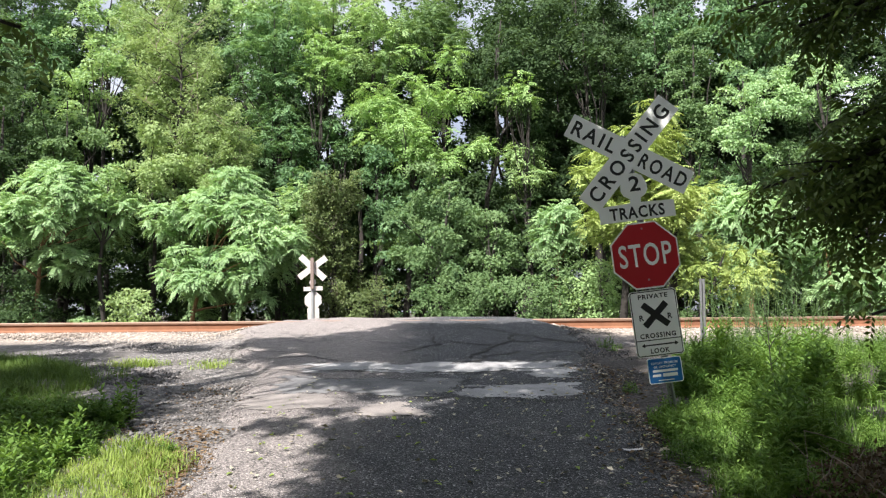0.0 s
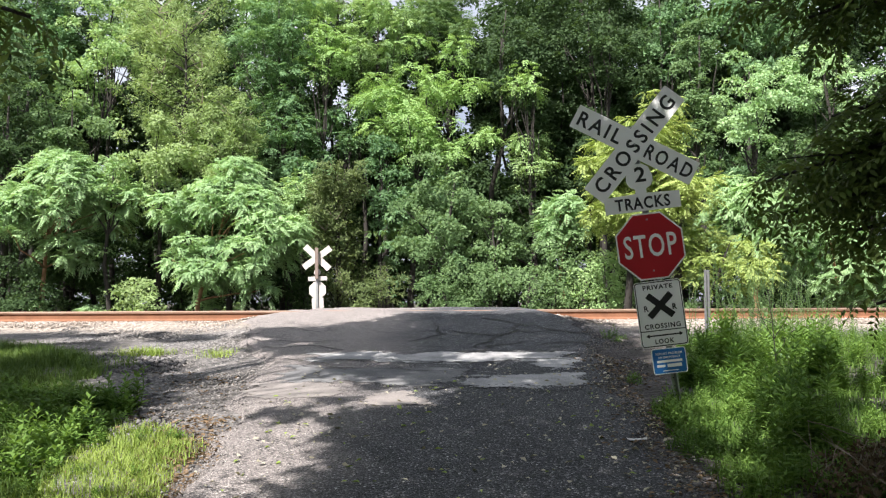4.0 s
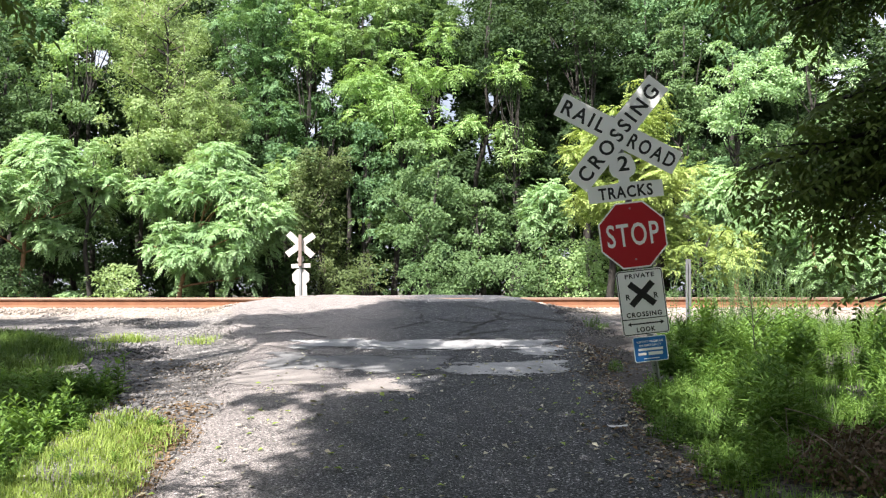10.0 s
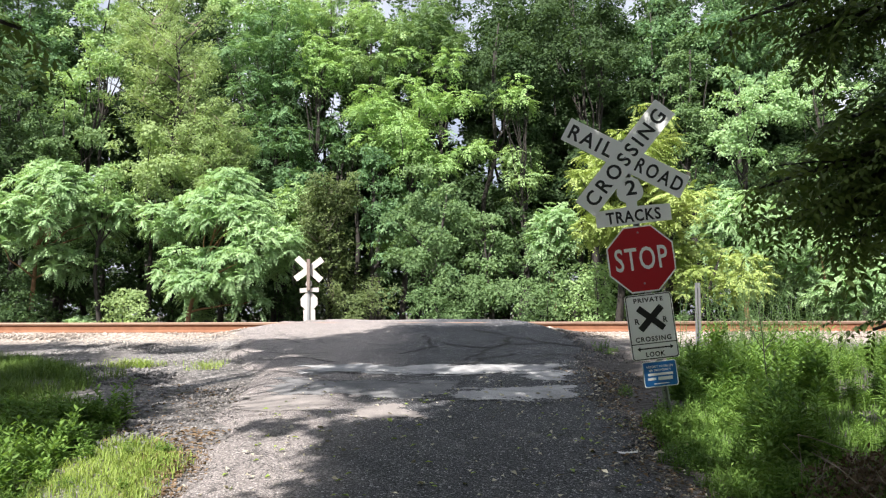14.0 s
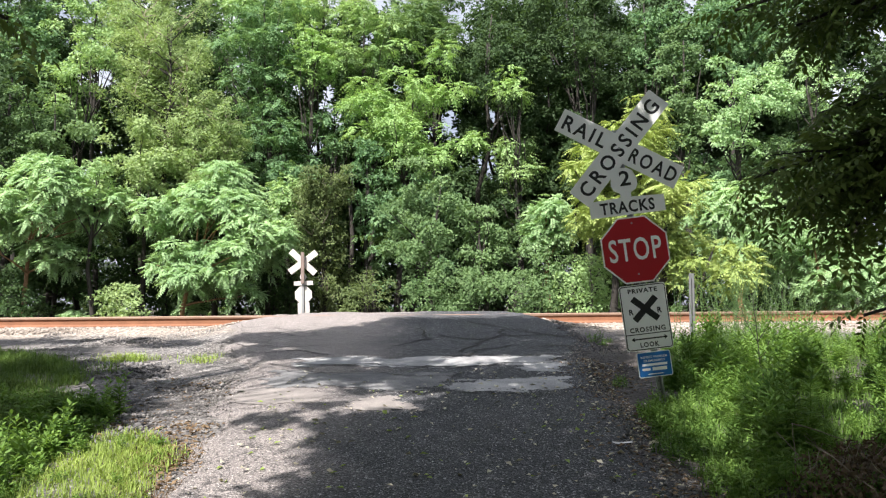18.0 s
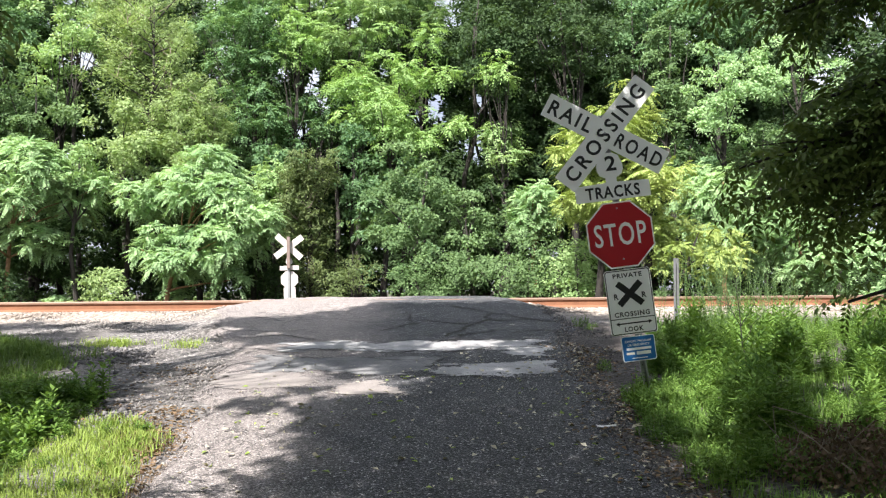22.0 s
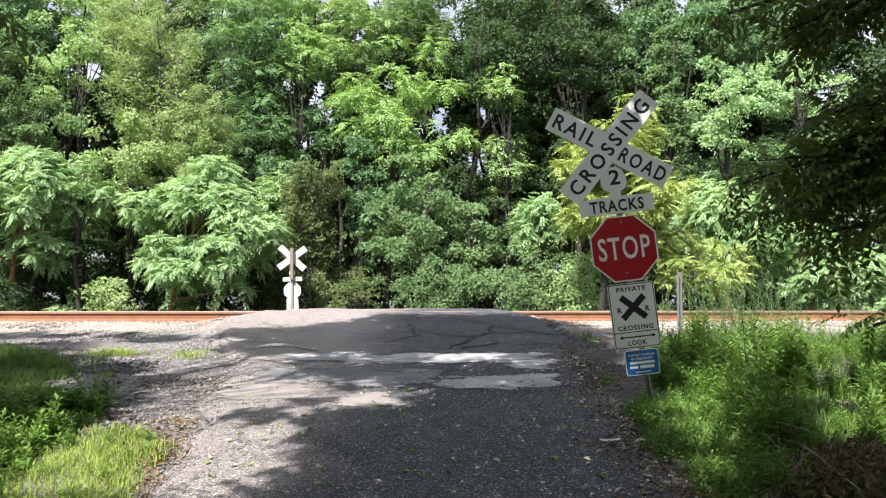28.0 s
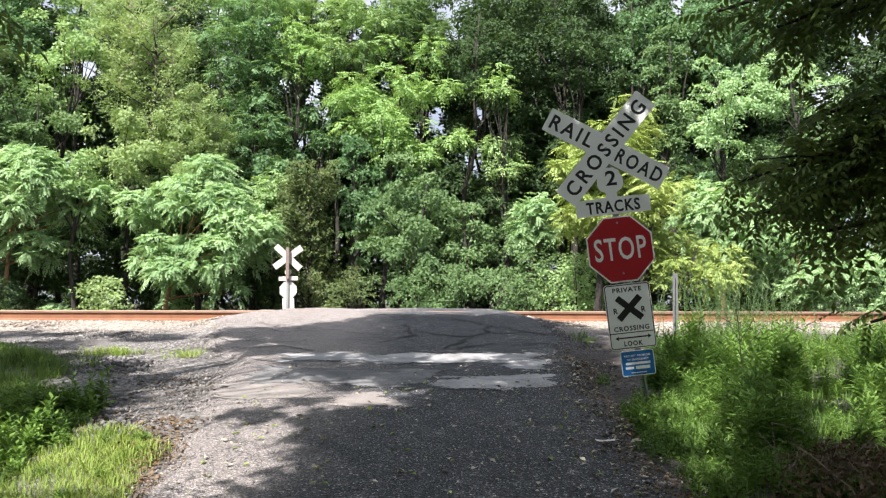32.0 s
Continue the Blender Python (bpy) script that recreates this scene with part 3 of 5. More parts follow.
def words(text, width, height, weight=0.012, spacing=1.1):
    """Letters of the built-in font as a mesh in x, z, stretched to width and height, centred."""
    cu = bpy.data.curves.new("lettering", "FONT")
    cu.body, cu.offset, cu.space_character, cu.extrude = text, weight, spacing, 0.002
    cu.resolution_u = 3
    ob = bpy.data.objects.new("lettering", cu)
    scene.collection.objects.link(ob)
    deps = bpy.context.evaluated_depsgraph_get()
    me = bpy.data.meshes.new_from_object(ob.evaluated_get(deps))
    bpy.data.objects.remove(ob)
    v = np.empty(len(me.vertices) * 3, np.float32)
    me.vertices.foreach_get("co", v)
    v = v.reshape(-1, 3)
    lo, hi = v.min(0), v.max(0)
    c, s = (lo + hi) / 2, hi - lo
    out = np.stack([(v[:, 0] - c[0]) / s[0] * width, -(v[:, 2] - lo[2]) / max(s[2], 1e-6) * 0.0012, (v[:, 1] - c[1]) / s[1] * height], 1)
    me.vertices.foreach_set("co", out.astype(np.float32).ravel())
    me.materials.clear()
    return me


def sign_paint(name, col, rough=0.4):
    """Reflective sheeting, a little dirty and faded."""
    return surface(name, [(0.15, tuple(c * 0.84 for c in col)), (0.45, tuple(c * 0.96 for c in col)), (0.9, col)], 5, 55, rough, 0.0, 0.08, 0.002, world_space=False)


WHITE, RED, BLACK, BLUE = sign_paint("white_sheeting", (0.90, 0.91, 0.88)), sign_paint("red_sheeting", (0.42, 0.012, 0.020)), sign_paint("black_paint", (0.012, 0.012, 0.013)), sign_paint("blue_sheeting", (0.015, 0.14, 0.42))


def placed(ob, m):
    ob.matrix_basis = m
    return ob


def u_post(parent, height, mat, width=0.062, depth=0.035, below=0.3, y=0.016):
    """A flanged U-channel sign post with a row of punched holes down its web."""
    prof = [(-width / 2, 0), (-width / 2 + 0.014, 0), (-width / 2 + 0.020, depth), (width / 2 - 0.020, depth), (width / 2 - 0.014, 0), (width / 2, 0),
            (width / 2, 0.004), (width / 2 - 0.011, 0.004), (width / 2 - 0.016, depth + 0.004), (-width / 2 + 0.016, depth + 0.004), (-width / 2 + 0.011, 0.004), (-width / 2, 0.004)]
    bm = bmesh.new()
    lo = [bm.verts.new((x, py + y, -below)) for x, py in prof]
    hi = [bm.verts.new((x, py + y, height)) for x, py in prof]
    for i in range(len(prof)):
        j = (i + 1) % len(prof)
        bm.faces.new((lo[i], lo[j], hi[j], hi[i]))
    bm.faces.new(hi)
    bmesh.ops.recalc_face_normals(bm, faces=bm.faces)
    post = part("post", bm, mat, parent, "galvanised steel U-channel post" if mat in (GALV, ZINC) else "rust-stained channel post")
    hole_mesh = None
    for k in range(int(height / 0.075)):
        if hole_mesh is None:
            b = bmesh.new()
            bmesh.ops.create_cone(b, cap_ends=True, segments=8, radius1=0.006, radius2=0.006, depth=0.002, matrix=Matrix.Rotation(math.pi / 2, 4, "X"))
            hole = part("bolt_hole", b, BLACK, post)
            hole_mesh = hole.data
        else:
            hole = part("bolt_hole", hole_mesh, None, post)
        hole.matrix_basis = pose(0, depth + y - 0.0005, 0.04 + k * 0.075)
    return post


def bolt(parent, x, z):
    b = bmesh.new()
    bmesh.ops.create_cone(b, cap_ends=True, segments=10, radius1=0.010, radius2=0.006, depth=0.006, matrix=Matrix.Translation((x, -0.004, z)) @ Matrix.Rotation(math.pi / 2, 4, "X"))
    return part("bolt", b, GALV, parent)


def crossing_sign(m, heights, post_mat, label, group, blue):
    s = thing("crossing_sign", m, label, "road sign", group)
    zx, zt, zs, zp, zb = heights
    if blue:
        u_post(s, zx + 0.18, post_mat)
    else:
        u_post(s, zt + 0.25, GALV, 0.105, 0.05)
        part("wooden_post", box_bm(0.12, 0.10, 1.15, 0.01, (0, 0.115, zx - 0.22)), post_mat, s, "weathered brown wooden upper post")
    # two crossed blades, the second laid over the first
    for k, (turn, text) in enumerate(((36, ""), (-43.3, "CROSSING"))):
        blade = part("crossbuck_blade", outline_bm(rounded(1.22, 0.228, 0.008), 0.003), WHITE, s, "white blade with black lettering")
        blade.data.materials.append(ALU)
        blade.matrix_basis = pose(0, 0.004 - 0.008 * k, zx, 0, turn, 0)
        for f in blade.data.polygons:
            f.material_index = 1 if f.normal.y > 0.5 else 0
        if k == 0:
            for t, x, w in (("RAIL", -0.350, 0.43), ("ROAD", 0.350, 0.46)):
                placed(part("lettering", words(t, w, 0.140, 0.020, 1.3), BLACK, blade), pose(x, -0.0005, 0))
        else:
            placed(part("lettering", words(text, 1.09, 0.140, 0.020, 1.35), BLACK, blade), pose(0, -0.0005, 0))
            bolt(blade, 0, 0)
    # number-of-tracks plate: a tab over a bar
    tab = [(0.345, -0.078), (0.345, 0.074), (0.05, 0.086), (0.05, 0.125), (0.10, 0.155), (0.122, 0.20), (0.12, 0.25), (0.09, 0.33), (0.04, 0.36), (-0.04, 0.36),
           (-0.09, 0.33), (-0.12, 0.25), (-0.122, 0.20), (-0.10, 0.155), (-0.05, 0.125), (-0.05, 0.086), (-0.345, 0.074), (-0.345, -0.078)]
    tp = part("tracks_plate", outline_bm(tab, 0.003), WHITE, s, "white plate with the number of tracks")
    tp.data.materials.append(ALU)
    for f in tp.data.polygons:
        f.material_index = 1 if f.normal.y > 0.5 else 0
    tp.matrix_basis = pose(-0.015, 0.010, zt, 0, 1.8, 0)
    placed(part("lettering", words("TRACKS", 0.50, 0.112, 0.024, 1.15), BLACK, tp), pose(0, -0.0005, -0.002))
    placed(part("lettering", words("2", 0.10, 0.14, 0.022), BLACK, tp), pose(0.012, -0.0005, 0.262))
    # stop plate
    sp = part("stop_plate", outline_bm(octagon(0.61), 0.003), WHITE, s, "red octagonal plate with a white edge")
    sp.data.materials.append(ALU)
    for f in sp.data.polygons:
        f.material_index = 1 if f.normal.y > 0.5 else 0
    sp.matrix_basis = pose(-0.013, 0.003, zs, 0, 1.8, 0)
    placed(part("red_field", outline_bm(octagon(0.582), 0.0015), RED, sp), pose(0, -0.0018, 0))
    placed(part("lettering", words("STOP", 0.480, 0.212, 0.012, 1.12), WHITE, sp, "white lettering"), pose(0, -0.0025, 0.005))
    bolt(sp, 0, 0.245)
    bolt(sp, 0, -0.225)
    # private crossing plate
    pp = part("private_plate", outline_bm(rounded(0.425, 0.596, 0.03), 0.003), WHITE, s, "white plate with black writing and border")
    pp.data.materials.append(ALU)
    for f in pp.data.polygons:
        f.material_index = 1 if f.normal.y > 0.5 else 0
    pp.matrix_basis = pose(-0.024, 0.000, zp, 0, 1.8, 0)
    placed(part("border", ring_bm(rounded(0.413, 0.584, 0.026), rounded(0.397, 0.568, 0.02)), BLACK, pp), pose(0, -0.0014, 0))
    for turn in (43, -43):
        placed(part("cross_bar", outline_bm(rounded(0.29, 0.058, 0.002), 0.001), BLACK, pp), pose(0.004, -0.0012 - 0.0004 * (turn > 0), 0.075, 0, turn, 0))
    for t, w, h, x, z in (("PRIVATE", 0.266, 0.042, 0, 0.243), ("R", 0.040, 0.052, -0.125, 0.055), ("R", 0.040, 0.052, 0.130, 0.052), ("CROSSING", 0.322, 0.045, 0, -0.110), ("LOOK", 0.170, 0.045, 0, -0.248)):
        placed(part("lettering", words(t, w, h, 0.026, 1.2), BLACK, pp), pose(x, -0.0006, z))
    placed(part("rule", outline_bm(rounded(0.400, 0.008, 0.001), 0.001), BLACK, pp), pose(0, -0.0012, -0.150))
    arrow = [(-0.165, 0), (-0.135, 0.020), (-0.135, 0.006), (0.135, 0.006), (0.135, 0.020), (0.165, 0), (0.135, -0.020), (0.135, -0.006), (-0.135, -0.006), (-0.135, -0.020)]
    placed(part("arrow", outline_bm(arrow[::-1], 0.001), BLACK, pp), pose(0.006, -0.0012, -0.195))
    if blue:
        bp = part("emergency_plate", outline_bm(rounded(0.305, 0.229, 0.02), 0.003), WHITE, s, "small blue notice with white writing")
        bp.matrix_basis = pose(-0.020, 0.000, zb, 0, 2, 0)
        placed(part("blue_field", outline_bm(rounded(0.290, 0.214, 0.015), 0.001), BLUE, bp), pose(0, -0.0012, 0))
        for t, w, z in (("REPORT PROBLEM", 0.235, 0.067), ("OR EMERGENCY", 0.200, 0.034)):
            placed(part("lettering", words(t, w, 0.020, 0.012, 1.1), WHITE, bp), pose(0, -0.0018, z))
        for w, h, x, z in ((0.225, 0.022, 0.0, -0.002), (0.075, 0.022, -0.080, -0.042), (0.130, 0.030, 0.040, -0.042), (0.14, 0.008, 0.0, -0.086)):
            placed(part("writing_bar", outline_bm(rounded(w, h, 0.003), 0.001), WHITE, bp), pose(x, -0.0018, z))
    return s


crossing_sign(pose(1.972, 6.73, 0.587, 0, -8.3, -2), (2.424, 1.88, 1.474, 0.855, 0.426), GALV, "leaning white crossbuck over a red stop sign on a steel post", "crossing signs", True)
crossing_sign(pose(-5.15, 26.9, 0.62, 0, 0.5, 183), (2.55, 1.78, 1.36, 0.78, 0.4), POST_BROWN, "crossing sign seen from its pale unpainted back", "crossing signs", False)
lone_post = thing("marker_post", pose(3.96, 11.8, 0.95, 0, 1.5, 38), "bare grey steel channel post in the weeds", "post")
u_post(lone_post, 1.08, ZINC, 0.095, 0.045)


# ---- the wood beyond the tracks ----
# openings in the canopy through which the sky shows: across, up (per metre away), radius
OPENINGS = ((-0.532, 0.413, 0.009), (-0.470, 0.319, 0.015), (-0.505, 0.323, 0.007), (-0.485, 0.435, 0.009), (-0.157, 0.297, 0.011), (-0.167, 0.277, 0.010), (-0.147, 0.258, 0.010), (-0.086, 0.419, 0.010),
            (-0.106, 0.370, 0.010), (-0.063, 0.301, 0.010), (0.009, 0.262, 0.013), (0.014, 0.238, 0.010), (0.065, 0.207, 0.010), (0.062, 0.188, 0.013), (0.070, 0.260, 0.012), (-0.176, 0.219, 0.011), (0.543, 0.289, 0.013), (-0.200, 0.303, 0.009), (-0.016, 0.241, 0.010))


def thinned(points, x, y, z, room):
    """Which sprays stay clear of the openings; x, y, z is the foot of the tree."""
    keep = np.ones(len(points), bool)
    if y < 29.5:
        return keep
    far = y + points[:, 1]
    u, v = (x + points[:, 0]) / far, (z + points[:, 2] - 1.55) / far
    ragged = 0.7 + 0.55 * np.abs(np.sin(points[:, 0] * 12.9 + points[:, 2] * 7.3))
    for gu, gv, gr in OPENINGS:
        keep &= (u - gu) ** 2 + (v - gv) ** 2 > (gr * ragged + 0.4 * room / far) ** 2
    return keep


def lobes_in(rng, n, cx, cy, cz, rx, ry, rz, lobe, hang=0.18):
    """Centres and radii of the boughs that make up a crown."""
    d = unit(rng.normal(0, 1, (n, 3)))
    r = rng.uniform(0.25, 1.12, n) ** 0.6
    c = d * r[:, None] * np.array([rx, ry, rz]) * 0.86 + np.array([cx, cy, cz])
    c += rng.normal(0, 0.12, (n, 3)) * np.array([rx, ry, rz])
    c[:, 1] += 0.35 * min(ry / rz, 1.0) * (c[:, 2] - cz)      # lower boughs reach out to the light
    low = rng.random(n) < (hang if cz - rz > 1.5 else 0.0)
    c[low, 2] = rng.uniform(0.6, max(cz, 1.0), low.sum())
    c[low, :2] *= 0.8
    return c, lobe * rng.uniform(0.4, 1.35, n)


def sprays_on(rng, centres, radii, room, fill=3.0, flat=0.6):
    """Branch tips over the upper, outer skin of each bough, with the way they face."""
    k = np.maximum((fill * (radii / room) ** 2).astype(int), 3)
    c, r = np.repeat(centres, k, 0), np.repeat(radii, k)
    d = rng.normal(0, 1, (len(c), 3))
    d[:, 2] = d[:, 2] * 0.9 + 0.35
    d = unit(d)
    p = c + d * (rng.uniform(0.45, 1.0, len(c)) ** 0.5 * r)[:, None] * np.array([1.0, 1.0, flat])
    return p, d


def leafy_sprays(rng, p, d, room, per, size, wide=(0.48, 0.72), droop=0.35):
    """A small flat rosette of leaves round each tip, drooping at its rim."""
    n = unit(d * 0.62 + np.array([-0.06, -0.18, 0.60]) + rng.normal(0, 0.26, d.shape))
    a = unit(np.cross(n, rng.normal(0, 1, d.shape)))
    b = np.cross(n, a)
    ang = rng.uniform(0, 2 * math.pi, (len(p), per, 1))
    q = np.sqrt(rng.uniform(0.02, 1, (len(p), per, 1)))
    out = a[:, None] * np.cos(ang) + b[:, None] * np.sin(ang)
    s = (room * rng.uniform(0.6, 1.25, len(p)))[:, None, None]
    base = p[:, None] + out * q * s + n[:, None] * rng.normal(0, 0.13, (len(p), per, 1)) * s
    base[..., 2] -= (droop * q * q * s)[..., 0]
    nrm = n[:, None] + out * 0.30 * q + rng.normal(0, 0.50, base.shape)
    ax = out + rng.normal(0, 0.35, base.shape) - np.array([0, 0, 0.30])
    L = size * rng.uniform(0.6, 1.3, len(p) * per)
    return chip_arrays(base.reshape(-1, 3), ax.reshape(-1, 3), nrm.reshape(-1, 3), L, L * rng.uniform(*wide, len(L)))


def trunk_and_limbs(tree, rng, bx, by, z0, cx, cz, rz, centres, mat, girth, limbs=7):
    top = cz + rz * 0.55
    path = wavy(rng, (bx, by, z0 - 0.3), (cx + rng.normal(0, 0.3), by, top), 8, 0.10)
    rad = [girth * (1.25 - 1.05 * i / 7) for i in range(8)]
    part("trunk", tube(path, rad, 8), mat, tree, smooth=True)
    pick = rng.choice(len(centres), min(limbs, len(centres)), replace=False)
    for i in pick:
        c = centres[i]
        t = int(np.clip(2 + 4 * (c[2] - z0) / max(top - z0, 0.1) * 0.8, 1, 6))
        p = wavy(rng, path[t], c, 6, 0.16)
        g = rad[t] * 0.5
        part("limb", tube(p, [g * (1 - 0.85 * k / 5) + 0.006 for k in range(6)], 6), mat, tree, smooth=True)


def dead_spray(tree, rng, at, reach, n=14):
    """A fan of bare dead twigs standing out of a crown."""
    for _ in range(n):
        e = np.array(at) + rng.normal(0, 0.45, 3) * reach + np.array([0, -0.3, 0.5]) * reach
        part("dead_twig", tube(wavy(rng, at, e, 5, 0.2), [0.018, 0.014, 0.011, 0.008, 0.005], 4), TWIG, tree)


tree_seed = [100]


def next_rng():
    tree_seed[0] += 1
    return np.random.default_rng(tree_seed[0])


def broadleaf_tree(leaf, cx, cy, cz, rx, rz, bx, label, leaf_size=0.0, density=1.0, hang=0.18, boughs=2.0, per=18):
    rng = next_rng()
    leaf_size = leaf_size or (0.150 if cy < 32 else 0.175)
    room = 1.7 * leaf_size
    z0 = float(land_z(bx, cy))
    ry = min(rx, 2.6)
    tree = thing("tree", pose(bx, cy, z0), label, "tree", "trees of the wood")
    lobe = float(np.clip(0.24 * min(rx, rz), 0.34, 0.60)) if leaf_size < 0.24 else float(np.clip(0.30 * min(rx, rz), 0.45, 1.1))
    n = int(np.clip(boughs * rx * rz / lobe ** 2, 16, 170))
    c, r = lobes_in(rng, n, cx - bx, 0, cz - z0, rx, ry, rz, lobe, hang)
    trunk_and_limbs(tree, rng, 0, 0, 0, cx - bx, cz - z0, rz, c, BARK, 0.07 + 0.02 * rz)
    p, d = sprays_on(rng, c, r, room, 4.6 * density, 0.50)
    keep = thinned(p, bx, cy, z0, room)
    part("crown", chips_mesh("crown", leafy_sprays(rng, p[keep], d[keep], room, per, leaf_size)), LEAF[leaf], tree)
    return tree


def feathery_tree(leaf, cx, cy, cz, rx, rz, bx, label, frond=0.46, density=1.0, pairs=4, leaflet=0.36):
    """Locusts and walnuts: flat, layered boughs of small feather leaves."""
    rng = next_rng()
    z0 = float(land_z(bx, cy))
    tree = thing("tree", pose(bx, cy, z0), label, "tree", "trees of the wood")
    lobe = float(np.clip(0.22 * min(rx, rz), 0.32, 0.58))
    n = int(np.clip(2.5 * rx * rz / lobe ** 2, 16, 120))
    c, r = lobes_in(rng, n, cx - bx, 0, cz - z0, rx, min(rx, 2.4), rz, lobe, 0.03)
    trunk_and_limbs(tree, rng, 0, 0, 0, cx - bx, cz - z0, rz, c, BARK, 0.06 + 0.025 * rz, 9)
    if cy < 24:
        frond, pairs, leaflet, density = 0.38, 6, 0.31, 1.9
    p, d = sprays_on(rng, c, r, 0.20, 5.4 * density, 0.42)
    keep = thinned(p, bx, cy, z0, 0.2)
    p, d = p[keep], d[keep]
    ax = d * np.array([1, 1, 0.35]) + rng.normal(0, 0.38, d.shape)
    v = frond_arrays(rng, p, ax, frond * rng.uniform(0.6, 1.3, len(p)), pairs, leaflet, 0.46, 0.42)
    part("crown", leaves_mesh("crown", [v]), LEAF[leaf], tree)
    return tree


def plume_tree(leaf, cx, cy, cz, rx, rz, bx, label, plumes=34, size=0.11):
    """A thin tree of steep rising branches, each a narrow plume of small leaves, with bare twigs between."""
    rng = next_rng()
    z0 = float(land_z(bx, cy))
    tree = thing("tree", pose(bx, cy, z0), label, "tree", "trees of the wood")
    foot, crown = np.array([0, 0, -0.3]), np.array([cx - bx, 0, cz - z0 + rz * 0.7])
    path = wavy(rng, foot, crown, 9, 0.06)
    part("trunk", tube(path, [0.15 - 0.015 * i for i in range(9)], 8), BARK, tree, smooth=True)
    P, pts, dirs, rooms = np.array(path), [], [], []
    for k in range(plumes):
        t = np.clip((cz - z0 + rng.uniform(-1.1, 0.55) * rz) / (crown[2] + 0.3), 0.1, 0.98) * 8
        i = min(int(t), 7)
        s = P[i] * (1 - t + i) + P[i + 1] * (t - i)
        a = rng.uniform(0, 2 * math.pi)
        reach = rng.uniform(0.55, 1.05)
        e = s + np.array([math.cos(a) * rx * reach, math.sin(a) * min(rx, 2.2) * reach, rng.uniform(0.35, 0.75) * rz * reach])
        q = np.array(wavy(rng, s, e, 7, 0.10))
        part("limb", tube(q, [0.035 - 0.0045 * j for j in range(7)], 5), BARK, tree, smooth=True)
        m = 46
        w = rng.uniform(0.28, 1.08, m) * 6
        j = np.clip(w.astype(int), 0, 5)
        on = q[j] * (1 - w + j)[:, None] + q[j + 1] * (w - j)[:, None]
        wide = 0.46 * (1.18 - w / 6)
        pts.append(on + rng.normal(0, 1, (m, 3)) * wide[:, None] * np.array([1, 1, 0.7]))
        dirs.append(unit((e - s)[None] * 0.3 + rng.normal(0, 0.7, (m, 3)) + np.array([0, -0.2, 0.4])))
        if k % 3 == 0:
            dead_spray(tree, rng, q[3] + np.array([0, -0.2, 0.1]), 0.8, 4)
    p, d = np.concatenate(pts), np.concatenate(dirs)
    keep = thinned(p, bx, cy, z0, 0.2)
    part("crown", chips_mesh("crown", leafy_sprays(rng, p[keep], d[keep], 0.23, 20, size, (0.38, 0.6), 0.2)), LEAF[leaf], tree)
    return tree


def sumac_tree(leaf, cx, cy, cz, rx, rz, bx, label, frond=0.47, density=1.0):
    """Rosettes of compound leaves, arching out and down, at the branch ends."""
    rng = next_rng()
    z0 = float(land_z(bx, cy))
    tree = thing("tree", pose(bx, cy, z0), label, "tree", "sumacs along the track")
    lobe = float(np.clip(0.30 * min(rx, rz), 0.42, 0.85))
    m = int(2.7 * rx * rz / lobe ** 2)
    c, r = lobes_in(rng, m, cx - bx, 0, cz - z0 - 0.05 * rz, rx, min(rx, 2.2), rz, lobe, 0.10)
    trunk_and_limbs(tree, rng, 0, 0, 0, cx - bx, cz - z0, rz, c, BARK_RED, 0.09, 14)
    tips, d = sprays_on(rng, c, r, 0.32, 4.6 * density, 0.72)
    n, k = len(tips), 9
    up = unit(d * 0.7 + np.array([-0.05, -0.2, 0.65]))
    a = unit(np.cross(up, rng.normal(0, 1, up.shape)))
    b = np.cross(up, a)
    ang = (np.arange(k) * 2.4)[None] + rng.uniform(0, 6.28, (n, 1)) + rng.normal(0, 0.2, (n, k))
    ax = (a[:, None] * np.cos(ang)[..., None] + b[:, None] * np.sin(ang)[..., None]) + up[:, None] * rng.uniform(0.05, 0.75, (n, k, 1))
    base = np.repeat(tips[:, None], k, 1) + rng.normal(0, 0.04, (n, k, 3))
    L = frond * rng.uniform(0.6, 1.15, n * k)
    v = frond_arrays(rng, base.reshape(-1, 3), ax.reshape(-1, 3), L, 7, 0.30, 0.40, 0.36)
    part("crown", leaves_mesh("crown", [v]), LEAF[leaf], tree)
    return tree


def bush(leaf, cx, cy, cz, rx, rz, bx, label, leaf_size=0.13, density=0.85):
    rng = next_rng()
    z0 = float(land_z(bx, cy))
    ob = thing("shrub", pose(bx, cy, z0), label, "shrub", "shrubs along the track")
    rz = (cz + rz - z0) / 2
    lobe = float(np.clip(0.30 * min(rx, rz), 0.28, 0.6))
    n = int(np.clip(3.0 * rx * rz / lobe ** 2, 12, 60))
    c, r = lobes_in(rng, n, 0, 0, rz, rx, min(rx, 1.4), rz, lobe)
    for i in range(6):
        p = wavy(rng, (rng.normal(0, 0.15), rng.normal(0, 0.1), -0.1), c[i], 5, 0.15)
        part("stem", tube(p, [0.03, 0.025, 0.02, 0.014, 0.008], 5), BARK, ob, smooth=True)
    room = 2.3 * leaf_size
    p, d = sprays_on(rng, c, r, room, 3.6 * density, 0.8)
    part("foliage", chips_mesh("foliage", leafy_sprays(rng, p, d, room, 22, leaf_size, (0.45, 0.7))), LEAF[leaf], ob)
    return ob


# the edge of the wood: sumacs, shrubs and low trees along the far track
sumac_tree("sumac", -15.4, 28.0, 5.6, 2.7, 2.1, -15.9, "low sumac with drooping pale compound leaves")
broadleaf_tree("bright", -13.4, 28.3, 6.4, 1.2, 1.3, -13.6, "small yellow-green tree leaning on the sumac", 0.135)
